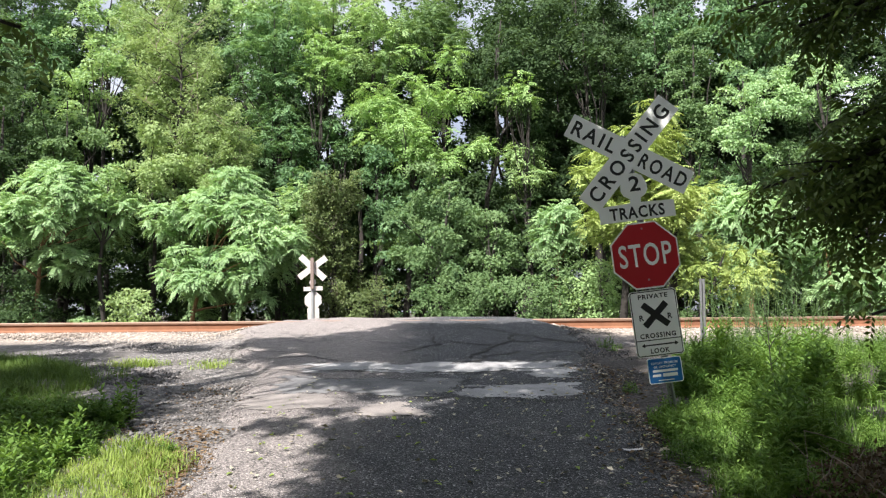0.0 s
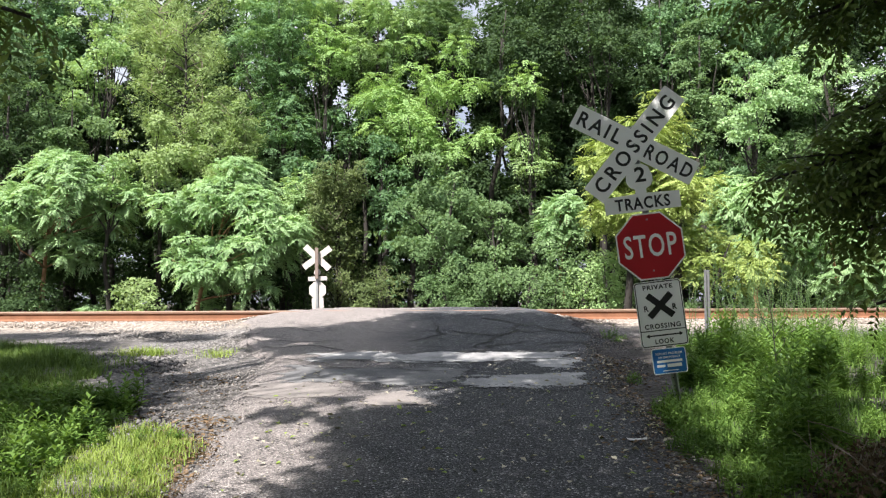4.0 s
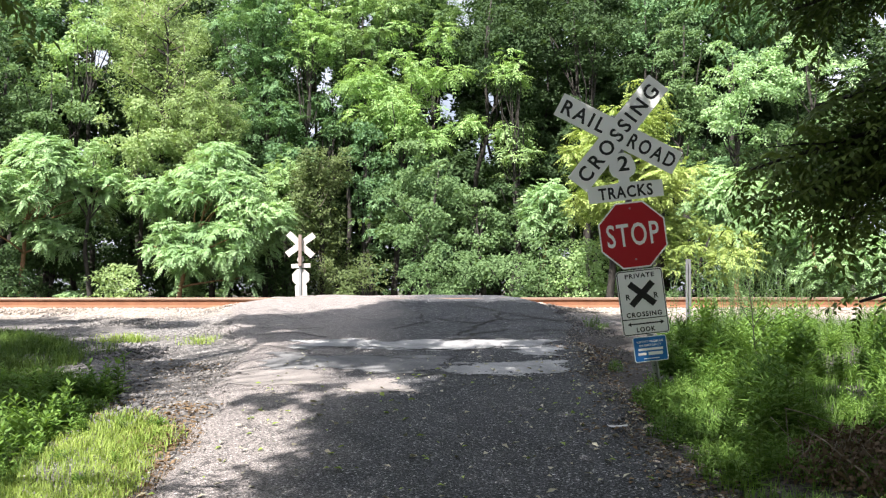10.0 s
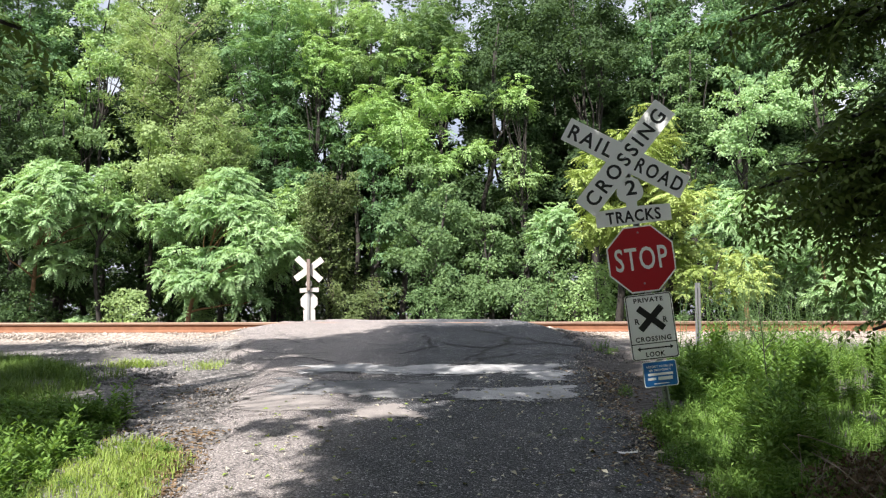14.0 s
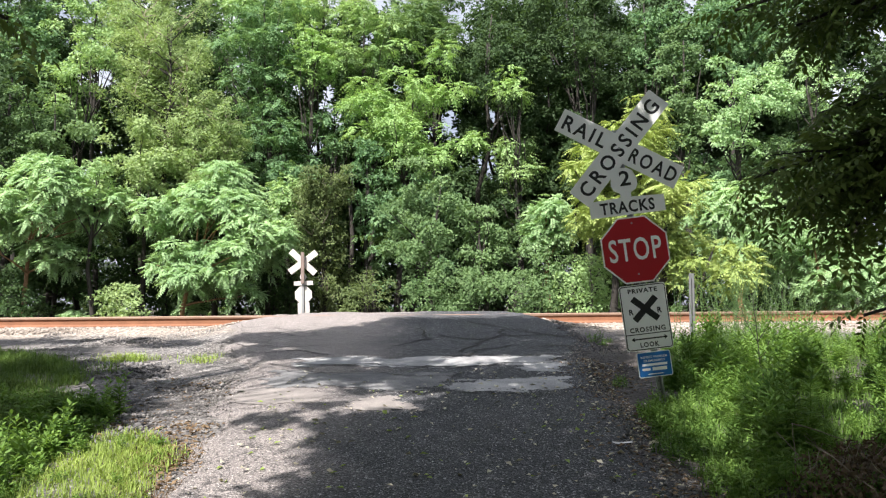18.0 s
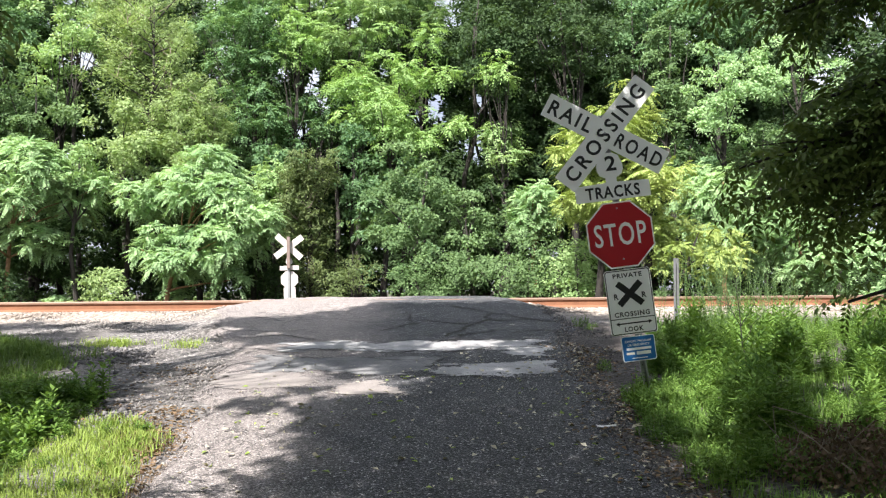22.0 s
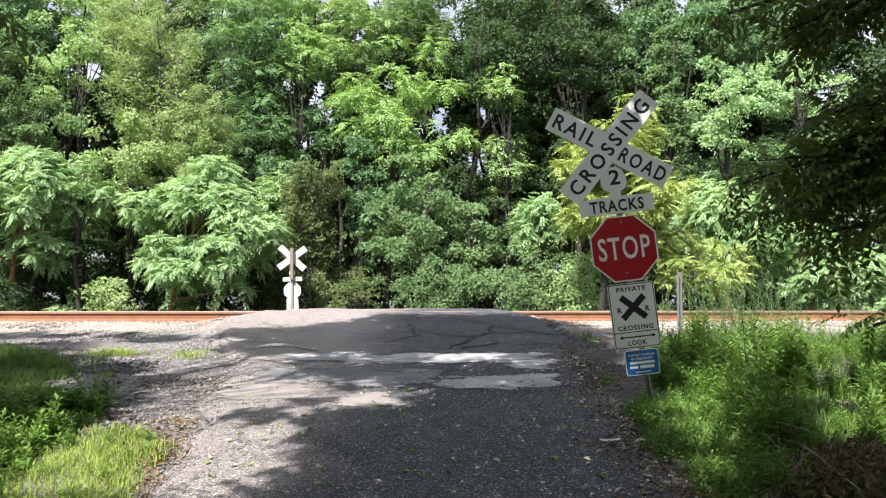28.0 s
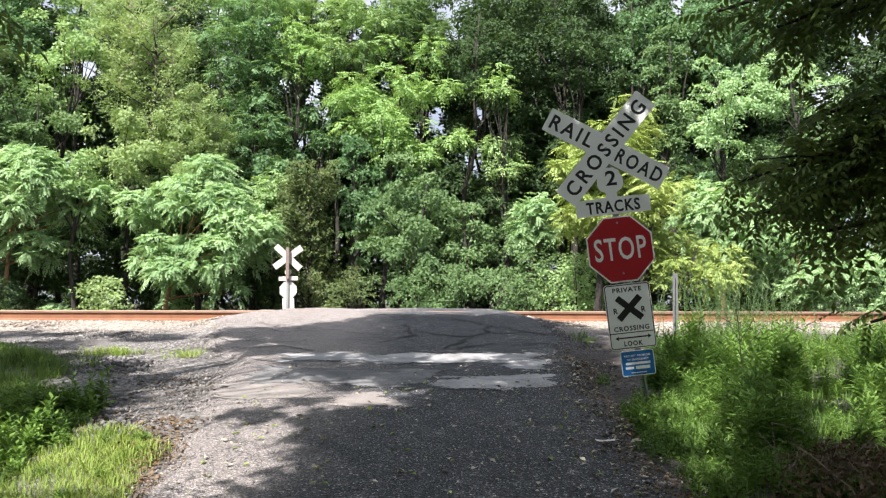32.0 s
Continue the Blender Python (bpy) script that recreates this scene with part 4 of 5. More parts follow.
sumac_tree("sumac", -8.7, 28.0, 4.8, 2.95, 2.75, -10.1, "rounded sumac with bright pale compound leaves")
bush("olive", -10.9, 24.5, 1.9, 0.8, 0.6, -10.9, "low pale shrub beside the track")
bush("olive_shaded", -2.9, 27.0, 2.1, 1.0, 0.8, -2.9, "low olive shrub before the dark undergrowth", 0.10)
plume_tree("olive_shaded", -4.9, 30.0, 4.4, 1.3, 3.2, -4.9, "thin dim tree in the undergrowth", 26, 0.12)
broadleaf_tree("mid", -0.7, 29.0, 5.1, 2.2, 2.7, -0.8, "dense round-headed broadleaf tree", 0.135)
bush("mid", 0.0, 27.0, 2.2, 1.6, 1.0, 0.0, "leafy shrub with grey-green leaves", 0.105)
broadleaf_tree("mid", 1.6, 28.0, 3.6, 1.2, 1.9, 1.6, "slender grey-green tree at the edge of the wood", 0.135)
bush("mid", 3.2, 26.0, 2.6, 1.9, 1.3, 3.2, "mid-green shrub thicket by the track", 0.105)
sumac_tree("sumac", 3.9, 27.0, 4.6, 1.1, 1.2, 3.9, "young sumac with pale compound leaves")
bush("bright", 4.9, 25.0, 2.4, 1.1, 1.1, 4.9, "low yellow-green shrub by the rails")
feathery_tree("gold", 5.9, 23.0, 5.9, 1.7, 2.6, 5.9, "yellow-green feathery young locust")
feathery_tree("gold", 5.3, 23.4, 4.9, 1.3, 2.2, 5.3, "young yellow-green locust by the rails")
feathery_tree("gold", 6.5, 23.2, 4.6, 1.2, 2.0, 6.6, "young yellow-green locust by the rails")
feathery_tree("gold", 8.0, 23.0, 2.8, 1.7, 1.0, 7.4, "low locust bough spreading over the bank")
sumac_tree("sumac", 11.1, 28.0, 4.6, 1.9, 1.9, 11.3, "pale sumac beyond the rails")
sumac_tree("sumac", 14.7, 28.0, 3.0, 2.0, 1.6, 14.6, "low pale sumac at the edge of the wood")
bush("sumac", 16.8, 27.0, 2.4, 1.3, 1.2, 16.8, "pale leafy shrub beyond the rails")
bush("deep", -16.2, 27.0, 2.2, 1.4, 0.8, -16.2, "dark shrub under the trees")
bush("deep", -6.2, 30.0, 2.2, 1.0, 1.0, -6.2, "dark shrub standing under the trees")

# the tall trees, row by row
broadleaf_tree("mid", -16.6, 31.0, 9.4, 2.3, 2.5, -16.6, "dim green tree over the sumacs", 0.135)
broadleaf_tree("bright", -16.2, 33.0, 12.2, 1.9, 2.2, -16.2, "bright leafy tree in full sun")
plume_tree("olive", -11.9, 31.5, 11.6, 2.6, 3.4, -11.9, "olive-green tree of rising plumes and bare twigs", 40)
plume_tree("olive", -14.3, 35.0, 15.0, 3.0, 2.8, -14.3, "tall olive tree with feathery plumes", 40)
broadleaf_tree("olive", -12.6, 30.5, 7.6, 2.8, 1.9, -12.4, "low olive-green tree behind the sumacs", 0.135)
plume_tree("olive", -9.6, 31.0, 8.2, 1.4, 2.0, -9.6, "small yellowish tree with bare twigs", 26)
broadleaf_tree("deep", -20.0, 33.0, 8.8, 2.4, 6.2, -20.0, "tall dark tree at the edge of the wood")
broadleaf_tree("teal", -21.1, 36.0, 14.4, 2.3, 3.2, -21.1, "tall shaded tree with dull green leaves")
broadleaf_tree("deep", -18.7, 30.0, 7.6, 1.2, 4.8, -18.7, "narrow dark tree in deep shade")
broadleaf_tree("teal", -3.1, 31.5, 6.8, 1.0, 2.4, -3.1, "slim mid-green tree behind the sign")
feathery_tree("teal", -8.8, 36.0, 14.6, 2.3, 3.4, -8.3, "tall walnut with blue-green feather leaves")
feathery_tree("teal", -8.5, 34.5, 9.7, 1.9, 2.2, -8.2, "walnut with dim blue-green boughs")
broadleaf_tree("teal", -7.0, 33.5, 6.8, 1.9, 2.6, -7.0, "mid-green tree behind the sumac")
feathery_tree("bright", -6.5, 31.0, 5.6, 0.9, 2.2, -6.5, "thin yellow-green tree beside the sumac")
feathery_tree("teal", -5.4, 36.0, 10.4, 1.5, 2.0, -5.4, "dim feathery tree among the trunks")
feathery_tree("locust", -6.3, 35.0, 13.7, 1.0, 2.0, -6.3, "bright feathery tree in full sun")
feathery_tree("bright", -4.2, 37.0, 15.8, 2.0, 2.3, -4.5, "tall bright feathery tree")
feathery_tree("mid", -3.6, 37.0, 11.8, 2.0, 3.0, -3.6, "dim feathery tree behind the locust")
feathery_tree("locust", -1.3, 33.0, 10.2, 3.0, 2.9, -2.1, "tall locust with bright yellow-green boughs")
broadleaf_tree("teal", -1.6, 34.0, 6.6, 2.4, 2.0, -1.6, "shaded tree under the locust")
feathery_tree("mid", -1.2, 38.0, 16.4, 2.2, 2.4, -1.0, "tall mid-green feathery tree")
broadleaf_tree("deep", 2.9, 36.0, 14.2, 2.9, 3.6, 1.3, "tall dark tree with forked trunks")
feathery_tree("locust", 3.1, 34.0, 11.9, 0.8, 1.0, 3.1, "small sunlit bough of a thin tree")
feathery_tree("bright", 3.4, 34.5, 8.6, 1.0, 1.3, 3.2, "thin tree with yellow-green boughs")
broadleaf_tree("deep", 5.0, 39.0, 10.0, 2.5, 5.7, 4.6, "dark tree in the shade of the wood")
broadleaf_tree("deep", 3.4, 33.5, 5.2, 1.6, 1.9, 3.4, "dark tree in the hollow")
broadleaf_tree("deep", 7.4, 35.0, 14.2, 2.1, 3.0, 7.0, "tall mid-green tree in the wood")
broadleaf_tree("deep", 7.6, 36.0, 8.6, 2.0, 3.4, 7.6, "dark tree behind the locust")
broadleaf_tree("teal", 10.3, 36.0, 15.0, 1.5, 2.7, 10.3, "tall yellowish-green tree in the wood")
broadleaf_tree("mid", 10.9, 33.0, 11.2, 0.95, 4.6, 10.9, "slim tree hung with green vines", 0.135, 1.2)
broadleaf_tree("sumac", 12.2, 30.0, 9.6, 1.6, 2.5, 12.2, "tall tree with pale sunlit leaves", 0.135)
broadleaf_tree("sumac", 15.5, 31.0, 10.9, 2.0, 1.8, 15.2, "tree with pale sprays of leaves", 0.135)
broadleaf_tree("mid", 13.8, 30.5, 7.2, 1.6, 1.7, 13.8, "mid-green tree over the sumac", 0.135)
broadleaf_tree("mid", 17.4, 31.0, 7.6, 2.2, 3.4, 17.4, "tall leafy tree over the bank")
broadleaf_tree("teal", 14.2, 36.0, 15.6, 3.3, 3.4, 14.2, "tall mid-green tree over the bank")
broadleaf_tree("deep", 12.3, 36.0, 6.2, 2.8, 4.4, 12.3, "dark tree behind the bank")
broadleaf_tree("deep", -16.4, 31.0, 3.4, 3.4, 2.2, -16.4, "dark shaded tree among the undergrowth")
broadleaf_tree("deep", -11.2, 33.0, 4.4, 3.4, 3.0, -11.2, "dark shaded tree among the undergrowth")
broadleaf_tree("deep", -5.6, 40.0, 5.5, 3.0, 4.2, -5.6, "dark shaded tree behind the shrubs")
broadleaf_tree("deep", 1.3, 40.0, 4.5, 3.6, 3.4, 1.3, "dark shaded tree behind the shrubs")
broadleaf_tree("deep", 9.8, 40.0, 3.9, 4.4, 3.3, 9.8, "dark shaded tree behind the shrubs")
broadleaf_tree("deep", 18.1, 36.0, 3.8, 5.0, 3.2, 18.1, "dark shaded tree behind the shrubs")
broadleaf_tree("bright", -10.9, 38.0, 17.4, 2.0, 2.4, -10.9, "tall bright tree rising over the wood")
broadleaf_tree("deep", 6.2, 38.0, 17.6, 2.6, 2.6, 6.2, "tall dark tree rising over the wood")
broadleaf_tree("bright", -17.6, 37.0, 16.6, 2.4, 3.0, -17.6, "tall dull green tree over the wood")
broadleaf_tree("mid", -22.5, 37.0, 17.6, 2.6, 3.2, -22.5, "tall dull green tree over the wood")
feathery_tree("bright", -7.0, 38.0, 18.0, 2.0, 2.0, -7.0, "tall bright feathery tree in full sun")

# deeper ranks of woodland close the view; sky shows through the gaps
rng = np.random.default_rng(7)
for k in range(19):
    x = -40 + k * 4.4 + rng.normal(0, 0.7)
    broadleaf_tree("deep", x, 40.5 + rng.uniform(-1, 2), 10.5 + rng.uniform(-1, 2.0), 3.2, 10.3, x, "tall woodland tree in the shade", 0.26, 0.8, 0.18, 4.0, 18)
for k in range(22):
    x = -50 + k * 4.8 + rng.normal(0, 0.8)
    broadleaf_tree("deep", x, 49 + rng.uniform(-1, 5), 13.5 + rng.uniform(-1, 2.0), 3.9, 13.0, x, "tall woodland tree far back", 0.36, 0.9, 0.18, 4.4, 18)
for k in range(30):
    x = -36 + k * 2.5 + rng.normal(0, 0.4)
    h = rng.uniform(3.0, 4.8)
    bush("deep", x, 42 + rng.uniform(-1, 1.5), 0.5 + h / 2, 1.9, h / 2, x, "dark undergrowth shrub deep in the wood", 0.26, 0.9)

# unseen woods on both sides and behind the viewer, added to block sky light
for k in range(16):
    a = radians(-200 + k * 220 / 15)
    x, y = 15.5 * math.cos(a) + rng.normal(0, 0.8), -1.5 + 13.0 * math.sin(a)
    broadleaf_tree("mid" if k % 2 else "deep", x, y, 5.5, 3.2, 5.5, x, "unseen tall tree behind the viewer, added to block sky light", 0.50, 0.9, 0.18, 3.4, 15)
for x, y in ((9.5, 0.5), (10.2, 4.2), (6.5, -4.5), (1.5, -6.5), (-4.0, -7.5)):
    broadleaf_tree("mid", x, y, 6.5, 3.0, 5.0, x, "unseen tall tree close behind the viewer, added to block sky light", 0.46, 0.9, 0.18, 3.4, 15)


# ---- trees over and behind the viewer, which shade the lane ----
def shade_tree(trunk, targets, label, leaf="mid", girth=0.20, seed=1):
    """A tall tree; its foliage masses hang where they shade the given stretches of ground (x, y, radius, height)."""
    rng = np.random.default_rng(seed)
    z0 = float(land_z(trunk[0], trunk[1]))
    tree = thing("tree", pose(trunk[0], trunk[1], z0), label, "tree", "trees beside the lane")
    s = np.array(SUN) / SUN.z
    c = np.array([(x - trunk[0] + s[0] * h, y - trunk[1] + s[1] * h, float(road_z(y)) + h - z0) for x, y, r, h in targets])
    top = c[:, 2].max()
    path = wavy(rng, (0, 0, -0.3), (c[:, 0].mean() * 0.35, c[:, 1].mean() * 0.35, top + 0.5), 8, 0.05)
    rad = [girth * (1.25 - 1.1 * i / 7) for i in range(8)]
    part("trunk", tube(path, rad, 9), BARK, tree, smooth=True)
    for p in c:
        t = int(np.clip(7 * (p[2] - 2.5) / top, 2, 6))
        part("limb", tube(wavy(rng, path[t], p, 7, 0.14), [0.016 * (1 - 0.12 * k) for k in range(7)], 6), BARK, tree, smooth=True)
    radii = np.array([t[2] for t in targets])
    out = []
    for p, r in zip(c, radii):
        n = int(1700 * r * r)
        a = rng.uniform(0, 2 * math.pi, n)
        q = np.sqrt(rng.uniform(0, 1, n)) * r * (1 + 0.22 * np.sin(3 * a + rng.uniform(0, 6)) + 0.15 * np.sin(5 * a + rng.uniform(0, 6)))
        base = np.stack([q * np.cos(a), q * np.sin(a), rng.normal(0, 0.30 * r, n)], 1) + p
        nrm = unit(rng.normal(0, 0.5, (n, 3)) + np.array([0, 0, 1]))
        L = rng.uniform(0.10, 0.20, n)
        out.append(leaf_arrays(base, unit(np.cross(nrm, rng.normal(0, 1, (n, 3)))), nrm, L, L * 0.6))
    part("crown", leaves_mesh("crown", out), LEAF[leaf], tree)
    return tree


shade_tree((-2.2, -1.4), [
    (-0.25, 4.0, 0.75, 7.0), (-0.80, 4.55, 0.36, 7.0), (-0.72, 5.2, 0.30, 7.2), (-0.85, 5.65, 0.24, 7.2), (2.9, 6.4, 0.42, 8.0), (2.65, 5.75, 0.30, 8.0), (2.35, 4.85, 0.42, 9.0), (2.60, 5.25, 0.38, 9.0), (2.15, 4.45, 0.36, 9.0), (1.72, 7.7, 0.33, 7.6), (1.88, 8.6, 0.33, 7.6), (2.05, 9.4, 0.33, 7.6), (3.5, 6.3, 0.26, 8.2), (0.8, 3.9, 0.9, 7.6), (1.35, 4.2, 0.62, 7.2), (-0.2, 5.1, 0.7, 7.4), (0.8, 5.2, 0.85, 7.9), (1.40, 5.4, 0.55, 7.0), (-0.35, 5.9, 0.55, 7.0), (0.6, 6.3, 0.75, 7.6), (1.45, 6.5, 0.65, 7.2),
    (2.85, 4.4, 0.52, 8.0), (3.4, 4.7, 0.45, 7.6), (3.5, 7.2, 0.34, 7.8), (4.2, 7.3, 0.36, 8.0), (4.0, 6.0, 0.35, 7.8), (4.6, 6.8, 0.40, 7.8), (2.0, 7.2, 0.40, 7.8), (2.05, 7.5, 0.42, 8.4), (2.35, 8.0, 0.42, 7.4), (2.33, 8.25, 0.42, 8.2), (2.95, 8.5, 0.36, 7.0), (2.75, 7.9, 0.36, 7.2), (-0.75, 6.2, 0.32, 7.2), (0.0, 6.5, 0.36, 7.4), (-1.15, 6.75, 0.18, 7.4), (0.2, 6.95, 0.32, 7.6), (-0.15, 7.45, 0.28, 7.8), (-0.85, 7.35, 0.15, 7.6), (1.2, 7.2, 0.55, 8.2), (0.5, 7.0, 0.40, 7.8)],
    "tall leafy tree behind the viewer, shading the lane", seed=11)
# rows of foliage across the lane: (y, first x, last x)
HIGH_ROWS = ((8.2, -1.0, 1.75), (9.9, -1.5, 2.0), (10.6, -2.2, 2.4), (11.3, -2.8, 2.5), (12.1, -1.4, 2.6), (12.8, -0.7, 2.5))
shade_tree((-6.8, 1.5), [(x, y, 0.56, 8.0 + 0.3 * (k % 3)) for y, x0, x1 in HIGH_ROWS for k, x in enumerate(np.arange(x0, x1 + 0.1, 0.68))]
           + [(-1.35, 8.85, 0.4, 7.6), (-0.5, 9.0, 0.42, 7.8), (1.1, 9.1, 0.3, 8.2), (1.8, 9.1, 0.45, 8.0), (0.35, 7.6, 0.36, 7.8), (1.2, 7.7, 0.42, 8.0), (-0.3, 7.65, 0.3, 7.6), (-2.0, 9.5, 0.32, 8.0), (-2.6, 10.0, 0.35, 8.2)],
           "spreading leafy tree beside the lane", girth=0.24, seed=12)
shade_tree((-9.5, 2.5), [
    (-4.5, 8.1, 0.6, 7.6), (-3.4, 6.4, 0.38, 7.0), (-4.7, 6.6, 0.9, 7.4), (-5.6, 10.0, 0.9, 7.6), (-4.2, 11.2, 0.5, 8.0), (-6.6, 9.0, 1.2, 7.4), (-7.0, 11.6, 0.7, 8.0),
    (-1.5, 6.25, 0.28, 7.2), (-0.9, 6.1, 0.25, 7.0), (-5.4, 5.2, 0.8, 7.0), (-3.7, 5.3, 0.36, 7.0), (-3.2, 4.8, 0.40, 7.0), (-3.3, 4.25, 0.34, 7.2), (-4.3, 5.9, 0.4, 7.2), (-5.2, 7.5, 0.5, 7.2),
    (-3.35, 7.6, 0.40, 7.2), (-3.6, 8.6, 0.28, 7.4), (-2.95, 6.95, 0.26, 7.2), (-2.95, 7.9, 0.22, 7.2), (-2.95, 6.7, 0.24, 7.4), (-3.15, 5.85, 0.28, 7.0), (-3.8, 8.2, 0.46, 7.4), (-3.05, 6.3, 0.36, 7.2), (-2.1, 9.6, 0.36, 7.8), (-4.5, 9.0, 0.44, 7.6), (-5.0, 11.8, 0.34, 8.0), (-6.0, 11.7, 0.36, 8.0)],
    "leafy tree at the side of the lane", girth=0.20, seed=13)


# ---- low boughs hanging in at the side of the lane ----
def overhanging_tree(trunk):
    rng = np.random.default_rng(31)
    z0 = float(land_z(*trunk))
    tree = thing("walnut_tree", pose(trunk[0], trunk[1], z0), "shaded walnut tree with low drooping boughs", "tree")
    path = wavy(rng, (0, 0, -0.3), (-0.4, 0.1, 7.5), 8, 0.04)
    part("trunk", tube(path, [0.19, 0.17, 0.16, 0.15, 0.13, 0.11, 0.08, 0.05], 10), BARK, tree, smooth=True)
    return tree, path


def bough(start, end, fronds, spread, seed, length=0.21, name="hanging_bough"):
    """One bough with its twigs and feather leaves, hung from its root so that it can sway."""
    rng = np.random.default_rng(seed)
    s, e = np.array(start, float), np.array(end, float)
    ob = thing(name, pose(*start), "dark shaded bough of drooping feather leaves", "branch", "boughs over the lane")
    path = wavy(rng, (0, 0, 0), e - s, 9, 0.08)
    part("branch", tube(path, [0.030 - 0.0028 * k for k in range(9)], 6), BARK, ob, smooth=True)
    P = np.array(path)
    t = rng.uniform(0.25, 1.0, fronds)
    i = np.clip((t * 8).astype(int), 0, 7)
    w = (t * 8 - i)[:, None]
    base = P[i] * (1 - w) + P[i + 1] * w + rng.normal(0, 1, (fronds, 3)) * np.array(spread) * (0.35 + 0.65 * (1 - t[:, None]))
    along = unit(e - s)
    ax = along * 0.6 + rng.normal(0, 0.55, (fronds, 3)) + np.array([-0.1, -0.1, -0.15])
    v = frond_arrays(rng, base, ax, length * rng.uniform(0.6, 1.25, fronds), 6, 0.30, 0.38, 0.45)
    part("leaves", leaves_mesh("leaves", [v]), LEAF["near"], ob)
    for k in range(0, fronds, 24):
        j = i[k]
        part("twig", tube(wavy(rng, P[j], base[k], 4, 0.1), [0.008, 0.006, 0.004, 0.003], 4), BARK, ob)
    return ob


overhanging_tree((4.3, 2.4))
BOUGHS = [
    bough((4.25, 2.45, 3.6), (1.34, 3.4, 2.93), 190, (0.14, 0.3, 0.09), 41),
    bough((4.25, 2.45, 3.0), (1.46, 3.4, 2.14), 231, (0.13, 0.3, 0.09), 42),
    bough((4.25, 2.45, 2.6), (1.62, 3.5, 1.97), 231, (0.14, 0.3, 0.08), 43),
    bough((4.25, 2.45, 2.2), (1.98, 3.45, 1.47), 60, (0.08, 0.2, 0.08), 44),
    bough((4.25, 2.45, 3.0), (1.97, 3.3, 2.46), 330, (0.10, 0.25, 0.16), 46),
    bough((4.25, 2.45, 3.5), (1.62, 3.3, 2.80), 253, (0.16, 0.25, 0.09), 47),
    bough((4.25, 2.45, 2.5), (1.80, 3.4, 1.90), 231, (0.14, 0.25, 0.09), 48),
    bough((4.25, 2.45, 2.4), (1.93, 3.3, 1.98), 198, (0.12, 0.2, 0.10), 49),
    bough((4.25, 2.45, 3.4), (1.80, 3.3, 2.86), 190, (0.20, 0.3, 0.09), 50),
    bough((4.25, 2.45, 2.8), (1.72, 3.4, 2.22), 231, (0.16, 0.3, 0.10), 51),
    bough((4.25, 2.45, 2.7), (1.92, 3.5, 2.10), 231, (0.16, 0.3, 0.12), 52),
    bough((4.25, 2.45, 2.9), (1.74, 3.4, 2.40), 170, (0.14, 0.3, 0.12), 53),
    bough((4.25, 2.45, 2.8), (1.88, 3.4, 2.30), 190, (0.12, 0.3, 0.12), 54),
    bough((-6.6, 1.5, 4.4), (-1.60, 2.75, 2.68), 200, (0.10, 0.2, 0.08), 45),
]


# ---- weeds, grass, litter and stones ----
def weed_plant(name, rng, stems, height, leaf, width, count, mat, label, category, group):
    ob = thing(name, None, label, category, group)
    chunks = []
    for _ in range(stems):
        a, r = rng.uniform(0, 6.28), rng.uniform(0, 0.10)
        h = height * rng.uniform(0.6, 1.1)
        foot = np.array([r * math.cos(a), r * math.sin(a), -0.03])
        head = foot + np.array([rng.normal(0, 0.13) * h, rng.normal(0, 0.13) * h, h])
        p = np.array(wavy(rng, foot, head, 6, 0.06))
        part("stem", tube(p, [0.004, 0.0035, 0.003, 0.0025, 0.002, 0.001], 3), LEAF[mat], ob)
        t = np.linspace(0.12, 1.0, count)
        i = np.clip((t * 5).astype(int), 0, 4)
        w = (t * 5 - i)[:, None]
        base = p[i] * (1 - w) + p[i + 1] * w
        ang = np.arange(count) * 2.4 + a
        rise = 0.25 + 0.75 * t ** 3
        ax = np.stack([np.cos(ang), np.sin(ang), rise + rng.normal(0, 0.15, count)], 1)
        L = leaf * (1.15 - 0.55 * t) * rng.uniform(0.75, 1.2, count)
        chunks.append(leaf_arrays(base, ax, np.array([0, 0, 1.0]) + rng.normal(0, 0.25, (count, 3)), L, L * width))
    part("leaves", leaves_mesh("leaves", chunks), LEAF[mat], ob)
    return ob


def scatter(makers, spots, rng, size=(0.75, 1.25), used=None):
    """Copies of a few plants at the given spots, of uneven size; the first use of each is the plant itself."""
    used = set(used or ())
    for x, y, *big in spots:
        k = int(rng.integers(len(makers)))
        s = rng.uniform(*size) * (big[0] if big else 1.0)
        m = pose(x, y, float(land_z(x, y)) - 0.01, rng.normal(0, 5), rng.normal(0, 5), rng.uniform(0, 360)) @ Matrix.Scale(s, 4)
        if k in used:
            copy_thing(makers[k], m)
        else:
            used.add(k)
            makers[k].matrix_basis = m


rng = np.random.default_rng(51)
goldenrod = [weed_plant("weed", rng, st, h, 0.125, 0.23, 26, "weed", "leafy green goldenrod in the roadside weeds", "weed", "roadside weeds") for h, st in ((0.42, 6), (0.5, 5), (0.62, 5), (0.78, 4), (0.56, 6), (0.36, 8))]
spots = []
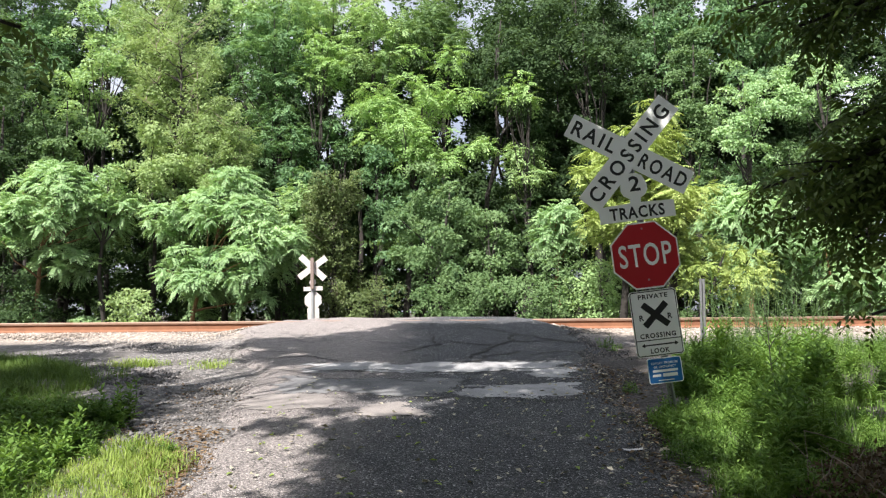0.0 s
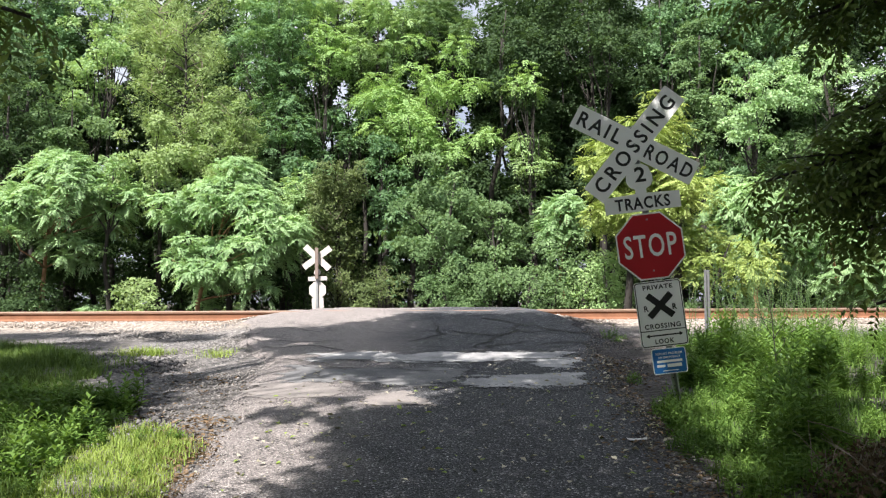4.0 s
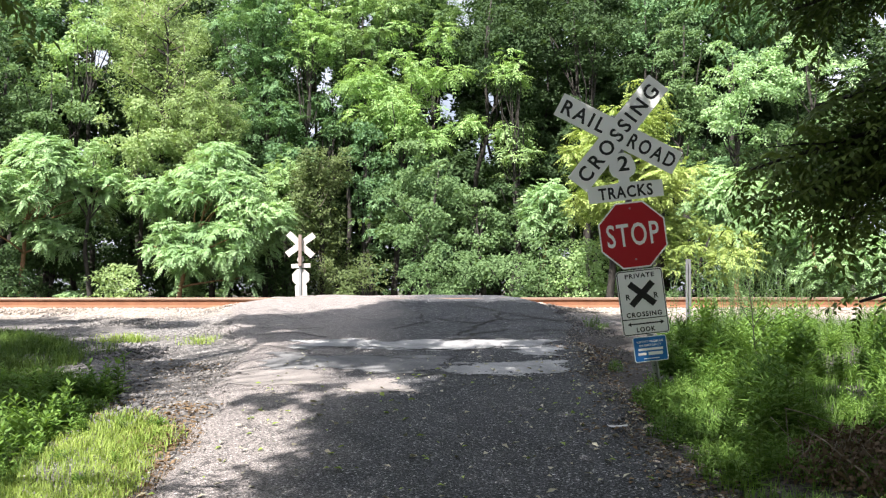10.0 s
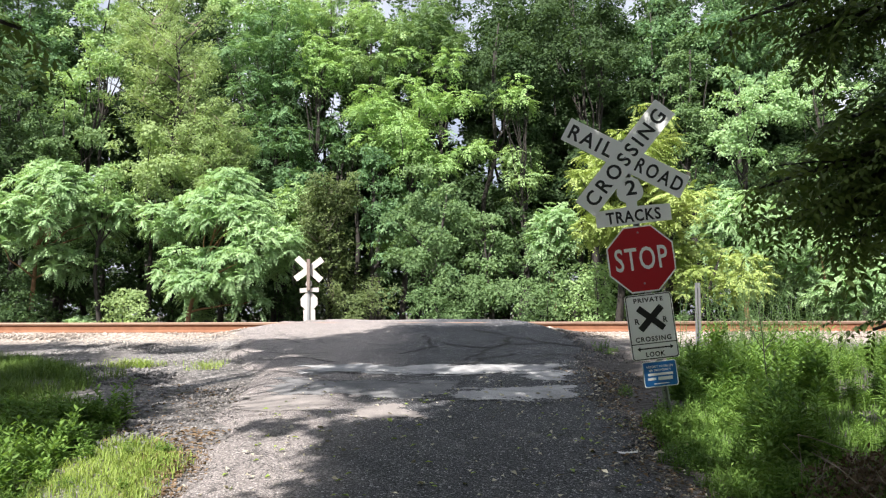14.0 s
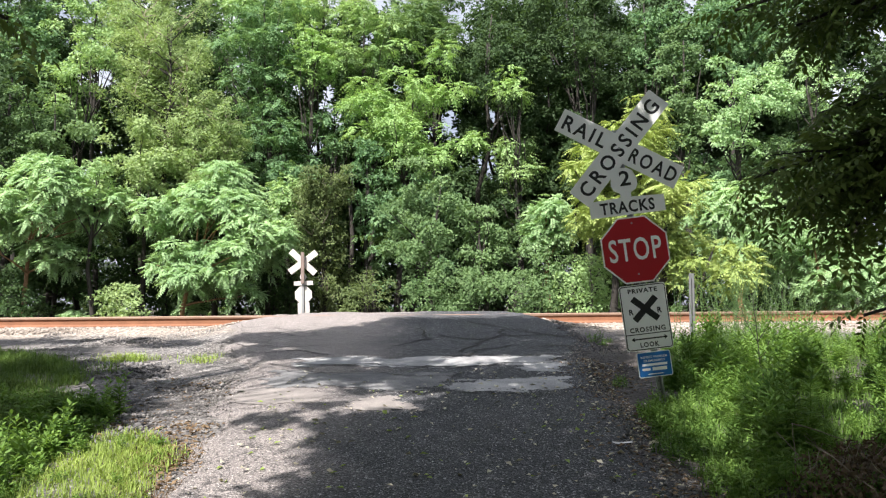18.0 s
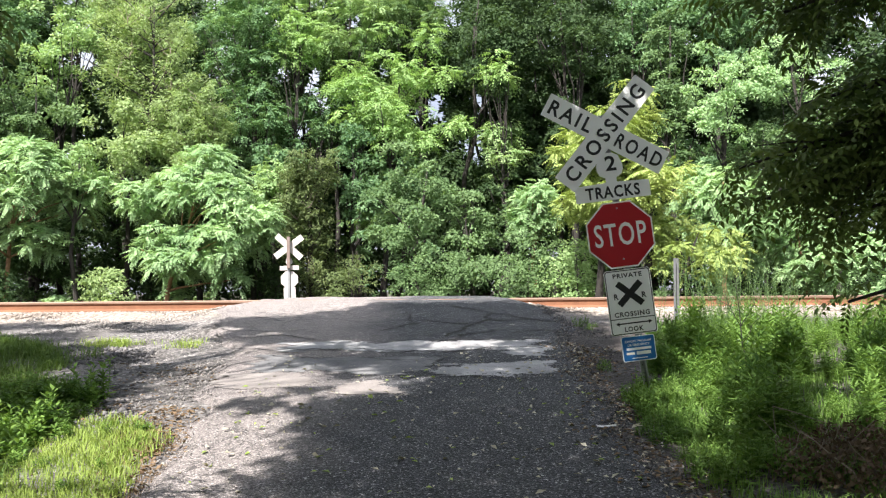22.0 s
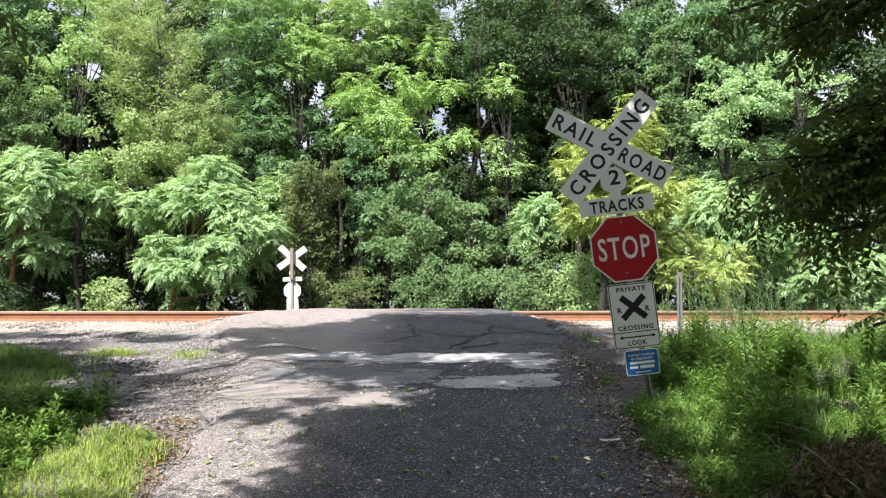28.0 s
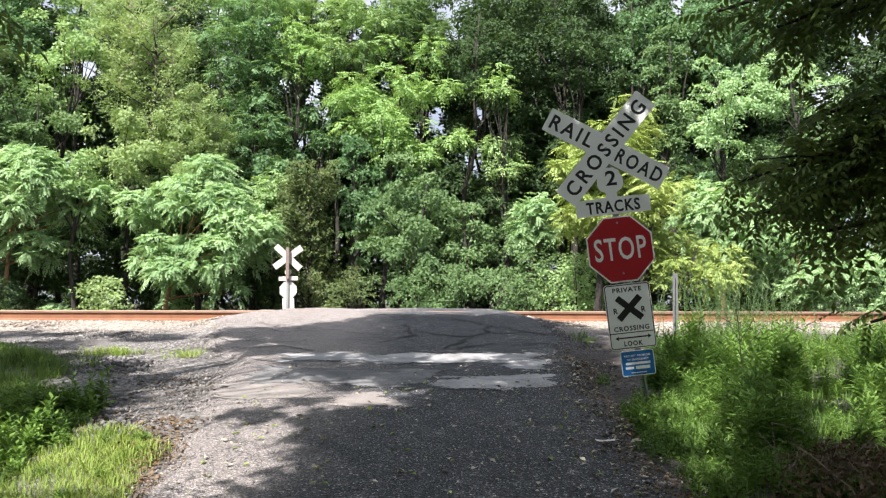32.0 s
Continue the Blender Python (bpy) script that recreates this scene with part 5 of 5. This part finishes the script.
for j in range(30):
    for i in range(34):
        x, y = 1.7 + i * 0.21 + rng.uniform(-0.11, 0.11), 4.6 + j * 0.21 + rng.uniform(-0.11, 0.11)
        inner = x - float(road_right(y)) - 0.25
        if inner < 0.2 * rng.random() or x > 0.62 * y + 0.5 or (x < 2.25 and 5.4 < y < 6.6) or ((x - 2.65) / 0.6) ** 2 + ((y - 4.6) / 0.45) ** 2 < 1 or ((x - 2.95) / 0.42) ** 2 + ((y - 6.85) / 0.36) ** 2 < 1 or (y > 8.6 and rng.random() < 0.35) or (y > 6.7 and x < 2.05 + 0.30 * (y - 7)):
            continue
        patch = math.sin(x * 2.7 + 0.8 * y) * math.sin(y * 2.3 - x) + 0.5 * math.sin(x * 5.3 - y * 3.1)
        if patch < -0.75:
            continue
        spots.append((x, y, (0.25 + 0.23 * float(smooth(0.0, 0.9, inner)) + 0.12 * patch) / 0.55))
scatter(goldenrod, [p for p in spots if p[1] < 9.3], rng)
short = [weed_plant("weed", rng, 8, h, 0.08, 0.24, 26, "weed", "low leafy weed at the foot of the ballast", "weed", "roadside weeds") for h in (0.26, 0.34, 0.44)]
scatter(short, [p for p in spots if p[1] >= 9.3], rng)
tall = [weed_plant("tall_weed", rng, 4, h, 0.06, 0.16, 40, "mid", "slender tall weed with narrow leaves", "weed", "tall weeds by the track") for h in (0.85, 0.95, 0.75)]
scatter(tall, [(rng.uniform(3.0, 5.6), rng.uniform(7.8, 10.6)) for _ in range(22)] + [(rng.uniform(3.25, 4.3), rng.uniform(8.6, 9.5)) for _ in range(26)], rng, (0.8, 1.2))
leafy = [weed_plant("leafy_weed", rng, 8, h, 0.075, 0.40, 20, "weed", "broad-leaved green weed at the edge of the lane", "weed", "leafy weeds") for h in (0.20, 0.27, 0.17)]
spots = [(rng.uniform(-4.4, -2.3), rng.uniform(4.2, 6.7)) for _ in range(190)]
spots = [(x, y) for x, y in spots if x < -2.62 - 0.10 * (y - 4.2) and x > -0.62 * y - 0.3]
scatter(leafy, spots, rng, (0.6, 1.3))
scatter(leafy, [(rng.uniform(-2.85, -2.0), rng.uniform(4.3, 6.0)) for _ in range(14)], rng, (0.35, 0.6), range(3))
low_leafy = [weed_plant("low_weed", rng, 9, h, 0.055, 0.34, 12, "weed", "low leafy weed creeping to the asphalt edge", "weed", "low edge weeds") for h in (0.13, 0.19, 0.25)]
spots = [(1.86, 8.0), (1.80, 7.7), (2.25, 10.6), (2.4, 10.9), (2.15, 10.9), (2.3, 11.2)]
spots += [(float(road_right(y)) + 0.10 + 0.9 * rng.random() ** 1.5, y) for y in rng.uniform(4.2, 6.9, 110)]
scatter(low_leafy, spots, rng, (0.6, 1.4))


def sapling(x, y):
    """A thin dark-stemmed young shrub, almost bare, standing up out of the weeds."""
    rng = np.random.default_rng(97)
    ob = thing("sapling", pose(x, y, float(land_z(x, y))), "thin dark nearly bare sapling among the weeds", "sapling")
    stem = wavy(rng, (0, 0, -0.05), (-0.10, 0.0, 0.98), 8, 0.05)
    part("stem", tube(stem, [0.008, 0.0075, 0.007, 0.006, 0.005, 0.004, 0.003, 0.002], 5), BARK, ob, smooth=True)
    for k, dx, dz in ((4, -0.20, 0.36), (4, 0.16, 0.28), (5, -0.26, 0.22), (3, 0.24, 0.34), (6, 0.10, 0.22)):
        a = np.array(stem[k])
        e = a + np.array([dx, rng.normal(0, 0.08), dz])
        part("branch", tube(wavy(rng, a, e, 5, 0.12), [0.004, 0.0035, 0.003, 0.002, 0.0012], 4), BARK, ob, smooth=True)
    n = 60
    t = rng.integers(3, 8, n)
    base = np.array(stem)[t] + rng.normal(0, 0.09, (n, 3))
    L = rng.uniform(0.025, 0.05, n)
    part("leaves", leaves_mesh("leaves", [leaf_arrays(base, rng.normal(0, 1, (n, 3)), np.array([0, 0, 1.0]) + rng.normal(0, 0.4, (n, 3)), L, L * 0.4)]), LEAF["mid"], ob)
    return ob


sapling(2.90, 6.75)


def grass(name, spots, height, mat, label, seed, lean=0.35):
    """Loose blades over the given spots, one sheet of stuff."""
    rng = np.random.default_rng(seed)
    p = np.asarray(spots, float)
    n = len(p)
    z = land_z(p[:, 0], p[:, 1]) - 0.01
    base = np.stack([p[:, 0], p[:, 1], z], 1)
    h = height * rng.uniform(0.45, 1.15, n)[:, None]
    a = rng.uniform(0, 6.28, n)
    out = np.stack([np.cos(a), np.sin(a), np.zeros(n)], 1)
    side = np.stack([-np.sin(a), np.cos(a), np.zeros(n)], 1) * rng.uniform(0.0018, 0.0042, n)[:, None]
    bend = (lean * rng.uniform(0.2, 1.3, n))[:, None]
    mid = base + out * h * bend * 0.3 + np.array([0, 0, 0.6]) * h
    tip = base + out * h * bend + np.array([0, 0, 1.0]) * h * (1 - 0.3 * bend)
    v = np.stack([base - side, base + side, mid + side * 0.8, mid - side * 0.8, tip + side * 0.15, tip - side * 0.15], 1).reshape(-1, 3)
    i = np.arange(n)[:, None] * 6
    q = np.concatenate([i + np.array([[0, 1, 2, 3]]), i + np.array([[3, 2, 4, 5]])])
    ob = part(name, quads_mesh(name, v, q), LEAF[mat])
    return tagged(ob, label, "grass", kind="stuff")


def spots_where(n, x0, x1, y0, y1, keep, seed, clump=0.0):
    rng = np.random.default_rng(seed)
    out = []
    while sum(map(len, out)) < n:
        x, y = rng.uniform(x0, x1, n), rng.uniform(y0, y1, n)
        k = keep(x, y, rng.random(n))
        if clump:
            k &= (np.sin(x * 5.1 + 1.3 * np.sin(y * 3)) * np.sin(y * 4.3 + x) + rng.normal(0, 0.35, n)) > clump
        out.append(np.stack([x[k], y[k]], 1))
    return np.concatenate(out)[:n]


grass("roadside_grass", spots_where(12000, 1.5, 8.0, 3.6, 11.2, lambda x, y, r: (x > road_right(y) + 0.05 + 0.4 * r * r) & (x < 0.66 * y + 0.5) & ((y < 6.7) | (x > 2.0 + 0.30 * (y - 7))), 61, -0.3), 0.15, "weed", "green grass among the roadside weeds", 62, 0.6)
grass("roadside_grass", spots_where(9000, 1.4, 3.4, 3.5, 7.4, lambda x, y, r: (x > road_right(y) + 0.04 + 0.35 * r) & ((y < 6.7) | (x > 2.0 + 0.30 * (y - 7))), 59, -0.35), 0.13, "weed", "low green grass at the edge of the lane", 60, 0.9)
grass("verge_grass", spots_where(11000, -3.2, -1.6, 3.4, 6.1, lambda x, y, r: (x < -1.68 - 0.2 * r) & (x > -2.95 + 0.10 * (y - 4.2) + 0.3 * r) & (x < -1.80 - 0.24 * (y - 4.2) + 0.3 * r * r + 0.08 * np.sin(y * 6)) & (y < 6.0 - 0.9 * r * r), 63, -0.95), 0.10, "grass", "short sunlit grass on the verge", 64, 0.7)
grass("tall_grass", spots_where(24000, -7.5, -2.4, 4.0, 9.8, lambda x, y, r: (x < -2.75 - 0.30 * (y - 4.5) - 0.6 * r * r - 1.1 * smooth(8.3, 9.8, y) + 0.22 * np.sin(y * 3.1) + 0.15 * np.sin(y * 7.3 + 1)) & (x > -0.66 * y - 0.4), 65, -0.3), 0.20, "meadow", "tall shaded grass beside the lane", 66, 1.2)
grass("dry_grass", spots_where(1500, -2.5, -1.5, 3.6, 5.9, lambda x, y, r: np.abs(x + 1.78 + 0.20 * (y - 4.2)) < 0.27, 67, -0.2), 0.07, "dry", "brown dry grass along the edge of the asphalt", 68, 1.0)
grass("gravel_grass", spots_where(800, -4.6, -2.9, 9.0, 9.9, lambda x, y, r: np.abs(y - 9.4 - 0.1 * np.sin(x * 4)) < 0.25, 69, 0.25), 0.13, "grass", "tuft of yellowish grass in the gravel", 70, 1.3)


def litter(name, spots, size, mat, label, seed, zfun):
    rng = np.random.default_rng(seed)
    p = np.asarray(spots, float)
    n = len(p)
    base = np.stack([p[:, 0], p[:, 1], zfun(p[:, 0], p[:, 1]) + rng.uniform(0.006, 0.02, n)], 1)
    a = rng.uniform(0, 6.28, n)
    ax = np.stack([np.cos(a), np.sin(a), rng.normal(0, 0.2, n)], 1)
    L = size * rng.uniform(0.5, 1.4, n)
    v = leaf_arrays(base, ax, np.array([0, 0, 1.0]) + rng.normal(0, 0.3, (n, 3)), L, L * rng.uniform(0.4, 0.7, n), 0.2)
    return tagged(part(name, quads_mesh(name, v, np.arange(n * 4).reshape(-1, 4)), LEAF[mat]), label, "fallen leaves", kind="stuff")


on_top = lambda x, y: np.maximum(land_z(x, y), np.where((x > road_left(y)) & (x < road_right(y)), road_surface(x, y) - 0.004, -9))
litter("leaf_litter", spots_where(1000, 0.8, 2.6, 3.4, 9.0, lambda x, y, r: np.abs(x - road_right(y) - 0.02) < 0.04 + 0.5 * r * r * r, 71), 0.042, "dry", "brown fallen leaves along the edge of the lane", 72, on_top)
litter("edge_litter", spots_where(300, 0.8, 2.4, 3.6, 9.0, lambda x, y, r: np.abs(x - road_right(y) + 0.05) < 0.06 + 0.45 * r * r, 171), 0.038, "pale_litter", "pale dry leaves along the edge of the lane", 172, on_top)
litter("leaf_litter", spots_where(700, -2.6, -1.4, 3.6, 6.3, lambda x, y, r: np.abs(x + 1.70 + 0.20 * (y - 4.2)) < 0.12 + 0.3 * r * r, 73), 0.045, "dry", "brown fallen leaves on the verge", 74, lambda x, y: np.maximum(land_z(x, y), road_surface(x, y) - 0.05))
litter("leaf_litter", spots_where(500, -4.4, -2.0, 5.8, 8.2, lambda x, y, r: r < 0.6, 79), 0.04, "dry", "brown leaves fallen on the dark gravel", 80, land_z)
litter("scattered_leaves", spots_where(330, -1.7, 1.6, 3.4, 8.5, lambda x, y, r: r < 0.5, 75), 0.05, "pale_litter", "pale fallen leaves scattered on the asphalt", 76, lambda x, y: road_surface(x, y))
litter("scattered_leaves", spots_where(120, -1.7, 1.6, 3.4, 7.5, lambda x, y, r: r < 0.5, 77), 0.05, "grass", "yellow-green fallen leaves on the asphalt", 78, lambda x, y: road_surface(x, y))

STONE = leaf_material("pale_ballast_stone", (0.12, 0.10, 0.085), (0.50, 0.44, 0.38), 0.0, 0.9, 2.0)
DUSTY_STONE = leaf_material("dusty_gravel_stone", (0.055, 0.052, 0.051), (0.38, 0.36, 0.34), 0.0, 0.9, 2.0)
DARK_STONE = leaf_material("dark_gravel_stone", (0.028, 0.028, 0.031), (0.24, 0.232, 0.23), 0.0, 0.9, 2.0)


def stones(name, spots, size, mat, label, seed, zfun=land_z):
    """Angular broken stones, half sunk in the bed."""
    rng = np.random.default_rng(seed)
    p = np.asarray(spots, float)
    n = len(p)
    c = np.stack([p[:, 0], p[:, 1], zfun(p[:, 0], p[:, 1])], 1)
    octa = np.array([(1, 0, 0), (0, 1, 0), (-1, 0, 0), (0, -1, 0), (0, 0, 1), (0, 0, -1)], float)
    s = size * rng.uniform(0.45, 1.3, (n, 1, 1))
    v = octa[None] * s * rng.uniform(0.6, 1.2, (n, 6, 1)) * np.array([1, 1, 0.7]) + rng.normal(0, 0.22, (n, 6, 3)) * s
    a = rng.uniform(0, 6.28, n)
    ca, sa = np.cos(a)[:, None], np.sin(a)[:, None]
    v = np.stack([v[..., 0] * ca - v[..., 1] * sa, v[..., 0] * sa + v[..., 1] * ca, v[..., 2]], -1) + c[:, None]
    tri = np.array([(0, 1, 4), (1, 2, 4), (2, 3, 4), (3, 0, 4), (1, 0, 5), (2, 1, 5), (3, 2, 5), (0, 3, 5)])
    me = quads_mesh(name, v.reshape(-1, 3), (np.arange(n)[:, None, None] * 6 + tri[None]).reshape(-1, 3), True)
    return tagged(part(name, me, mat), label, "gravel", kind="stuff")


off_road = lambda x, y, r: (x < road_left(y) - 0.1) | (x > road_right(y) + 0.1)
stones("ballast", spots_where(10000, -13, 13, 12.85, 14.0, off_road, 81), 0.026, STONE, "pale broken ballast stone beside the rails", 82)
stones("ballast", spots_where(2500, -13, 13, 14.1, 15.5, off_road, 83), 0.028, STONE, "pale broken ballast stone between the rails", 84)
stones("gravel", spots_where(10000, -8.0, -1.9, 5.8, 12.9, lambda x, y, r: (x < road_left(y) + 0.25 + 0.3 * r) & (x > -3.0 - 0.30 * (y - 4.5) - 1.1 * smooth(8, 9.8, y) - 0.3), 85), 0.018, DUSTY_STONE, "loose dusty gravel beside the lane", 86)
stones("gravel", spots_where(1300, -5.0, -2.3, 5.6, 9.2, lambda x, y, r: (x < -2.45 - 0.30 * (y - 6)) & (x > -2.9 - 0.50 * (y - 5.5)), 185), 0.034, DARK_STONE, "rough dark clods and stones beside the lane", 186)
stones("gravel", spots_where(3000, -3.4, -1.9, 3.9, 6.2, lambda x, y, r: x > -2.9 - 0.30 * (y - 4.5), 93), 0.014, DARK_STONE, "loose dark gravel among the grass", 94)
litter("leaf_litter", spots_where(500, -3.4, -2.0, 3.9, 6.4, lambda x, y, r: x > -3.0 - 0.30 * (y - 4.5), 95), 0.04, "dry", "brown leaves fallen beside the grass", 96, land_z)
stones("gravel", spots_where(3500, 1.3, 3.2, 3.5, 12.9, lambda x, y, r: np.abs(x - road_right(y)) < 0.15 + 0.5 * r * r, 87), 0.014, DARK_STONE, "loose dark gravel along the edge of the lane", 88, on_top)
stones("gravel", spots_where(2400, -4.0, -0.9, 3.6, 12.8, lambda x, y, r: (x > road_left(y) - 0.3) & (x < road_left(y) + 0.12 + 0.8 * r * r), 91), 0.010, DUSTY_STONE, "small gravel strewn over the edge of the asphalt", 92, on_top)
stones("gravel", spots_where(1500, 1.0, 3.0, 3.6, 12.5, lambda x, y, r: np.abs(x - road_right(y) + 0.05) < 0.1 + 0.4 * r * r, 97), 0.011, STONE, "pale gravel chips along the edge of the lane", 98, on_top)
stones("grit", spots_where(9000, -1.7, 1.7, 3.2, 9.0, lambda x, y, r: r < 1, 89), 0.005, DARK_STONE, "fine grit scattered on the asphalt", 90, lambda x, y: road_surface(x, y) + 0.002)


def brush_pile(x, y):
    """A low heap of dead stems with withered leaves."""
    rng = np.random.default_rng(91)
    z = float(land_z(x, y))
    ob = thing("brush_pile", pose(x, y, z), "low heap of dead brown brush and withered leaves", "brush pile")
    for k in range(46):
        a = rng.uniform(0, 6.28)
        s = np.array([math.cos(a) * 0.5, math.sin(a) * 0.35, 0.0]) * rng.uniform(0.3, 1.1)
        e = s + np.array([rng.normal(0, 0.2), rng.normal(0, 0.16), rng.uniform(0.05, 0.36)])
        part("dead_stem", tube(wavy(rng, s, e, 6, 0.25), [0.006, 0.005, 0.005, 0.004, 0.003, 0.002], 4), TWIG, ob)
    n = 3200
    d = unit(rng.normal(0, 1, (n, 3)))
    d[:, 2] = np.abs(d[:, 2])
    base = d * np.array([0.62, 0.45, 0.34]) * rng.uniform(0.5, 1.0, (n, 1))
    L = rng.uniform(0.02, 0.05, n)
    part("withered_leaves", leaves_mesh("withered_leaves", [leaf_arrays(base, rng.normal(0, 1, (n, 3)), d + rng.normal(0, 0.5, (n, 3)), L, L * 0.5)]), LEAF["withered"], ob)
    return ob


brush_pile(2.62, 4.45)


def paper_scrap(x, y, turn):
    """A curled strip of pale scrap on the asphalt."""
    rng = np.random.default_rng(98)
    u, w = np.linspace(-1, 1, 9), np.linspace(-1, 1, 4)
    U, W = np.meshgrid(u, w)
    X = U * 0.075 * (1 + 0.06 * W)
    Y = W * 0.021 * (1 - 0.35 * U ** 2) + 0.008 * np.sin(U * 2.5)
    Z = 0.010 + 0.010 * U ** 2 * (W + 1.2) / 2 + rng.uniform(0, 0.002, U.shape)
    i = (np.arange(3)[:, None] * 9 + np.arange(8)[None]).ravel()
    ob = part("paper_scrap", quads_mesh("paper_scrap", np.stack([X, Y, Z], -1).reshape(-1, 3), np.stack([i, i + 1, i + 10, i + 9], 1)), SCRAP, smooth=True)
    ob.matrix_basis = pose(x, y, float(road_surface(x, y)), 4, 0, turn)
    return tagged(ob, "curled pale scrap lying on the dark asphalt", "litter")


SCRAP = surface("pale_scrap", [(0.2, (0.42, 0.41, 0.40)), (0.8, (0.68, 0.67, 0.65))], 20, 120, 0.8)
paper_scrap(1.28, 5.45, 4)
twig = thing("dead_branch", pose(2.2, 4.75, 0.45), "thin pale dead branch in the weeds", "branch")
rng = np.random.default_rng(95)
for a, b in (((0, 0, 0), (0.04, 0.1, 0.32)), ((0.03, 0.1, 0.32), (0.36, 0.0, 0.22)), ((0.0, 0.05, 0.12), (0.12, 0.0, 0.02))):
    part("stick", tube(wavy(rng, a, b, 5, 0.08), [0.004, 0.004, 0.003, 0.003, 0.002], 5), TWIG, twig)


# ---- what moves: the hanging boughs sway a little in the air ----
def sway(ob, rows):
    """Seconds, and how far the bough is carried across and up."""
    x, y, z = ob.location
    walk(ob, [(t, pose(x + dx, y, z + dz, 0, dz * 14, dx * 10)) for t, dx, dz in rows])


def motions():
    top = [(0, -0.02, 0.01), (6, -0.01, 0.0), (8.5, -0.005, -0.02), (10.5, 0.0, 0.01), (12.5, 0.01, 0.015), (14.5, 0.0, -0.005), (17, 0.02, -0.01), (19, 0, 0), (21, 0.015, -0.005), (24, 0.02, -0.02),
           (25.5, 0, -0.01), (27.5, 0, -0.01), (28.2, 0.03, -0.01), (29, -0.005, 0.0), (30, -0.05, 0.03), (31, -0.02, 0.02), (32, -0.01, 0.005)]
    low = [(0, -0.04, 0.02), (6, -0.044, 0.025), (9, -0.03, 0.008), (12.5, -0.007, -0.015), (14.5, -0.016, -0.009), (17, 0.027, -0.019), (18, -0.025, -0.002), (20, 0, -0.006), (24, -0.02, -0.015),
           (25, 0.027, -0.022), (26.5, 0.02, -0.02), (28, 0.079, -0.032), (29.5, 0.107, -0.029), (31, 0.135, -0.028), (32, 0.092, -0.017)]
    middle = [(0, -0.012, -0.012), (3.5, -0.029, -0.018), (7, -0.035, -0.013), (10, -0.015, -0.014), (12.5, -0.007, 0.003), (19, 0, 0), (24, 0, -0.02), (28, 0, -0.012), (30, 0.02, -0.01), (32, 0, -0.005)]
    for ob, rows in zip(BOUGHS, (top, middle, middle, low, middle, top, middle, low, top, middle, middle, middle, middle)):
        sway(ob, rows)


motions()
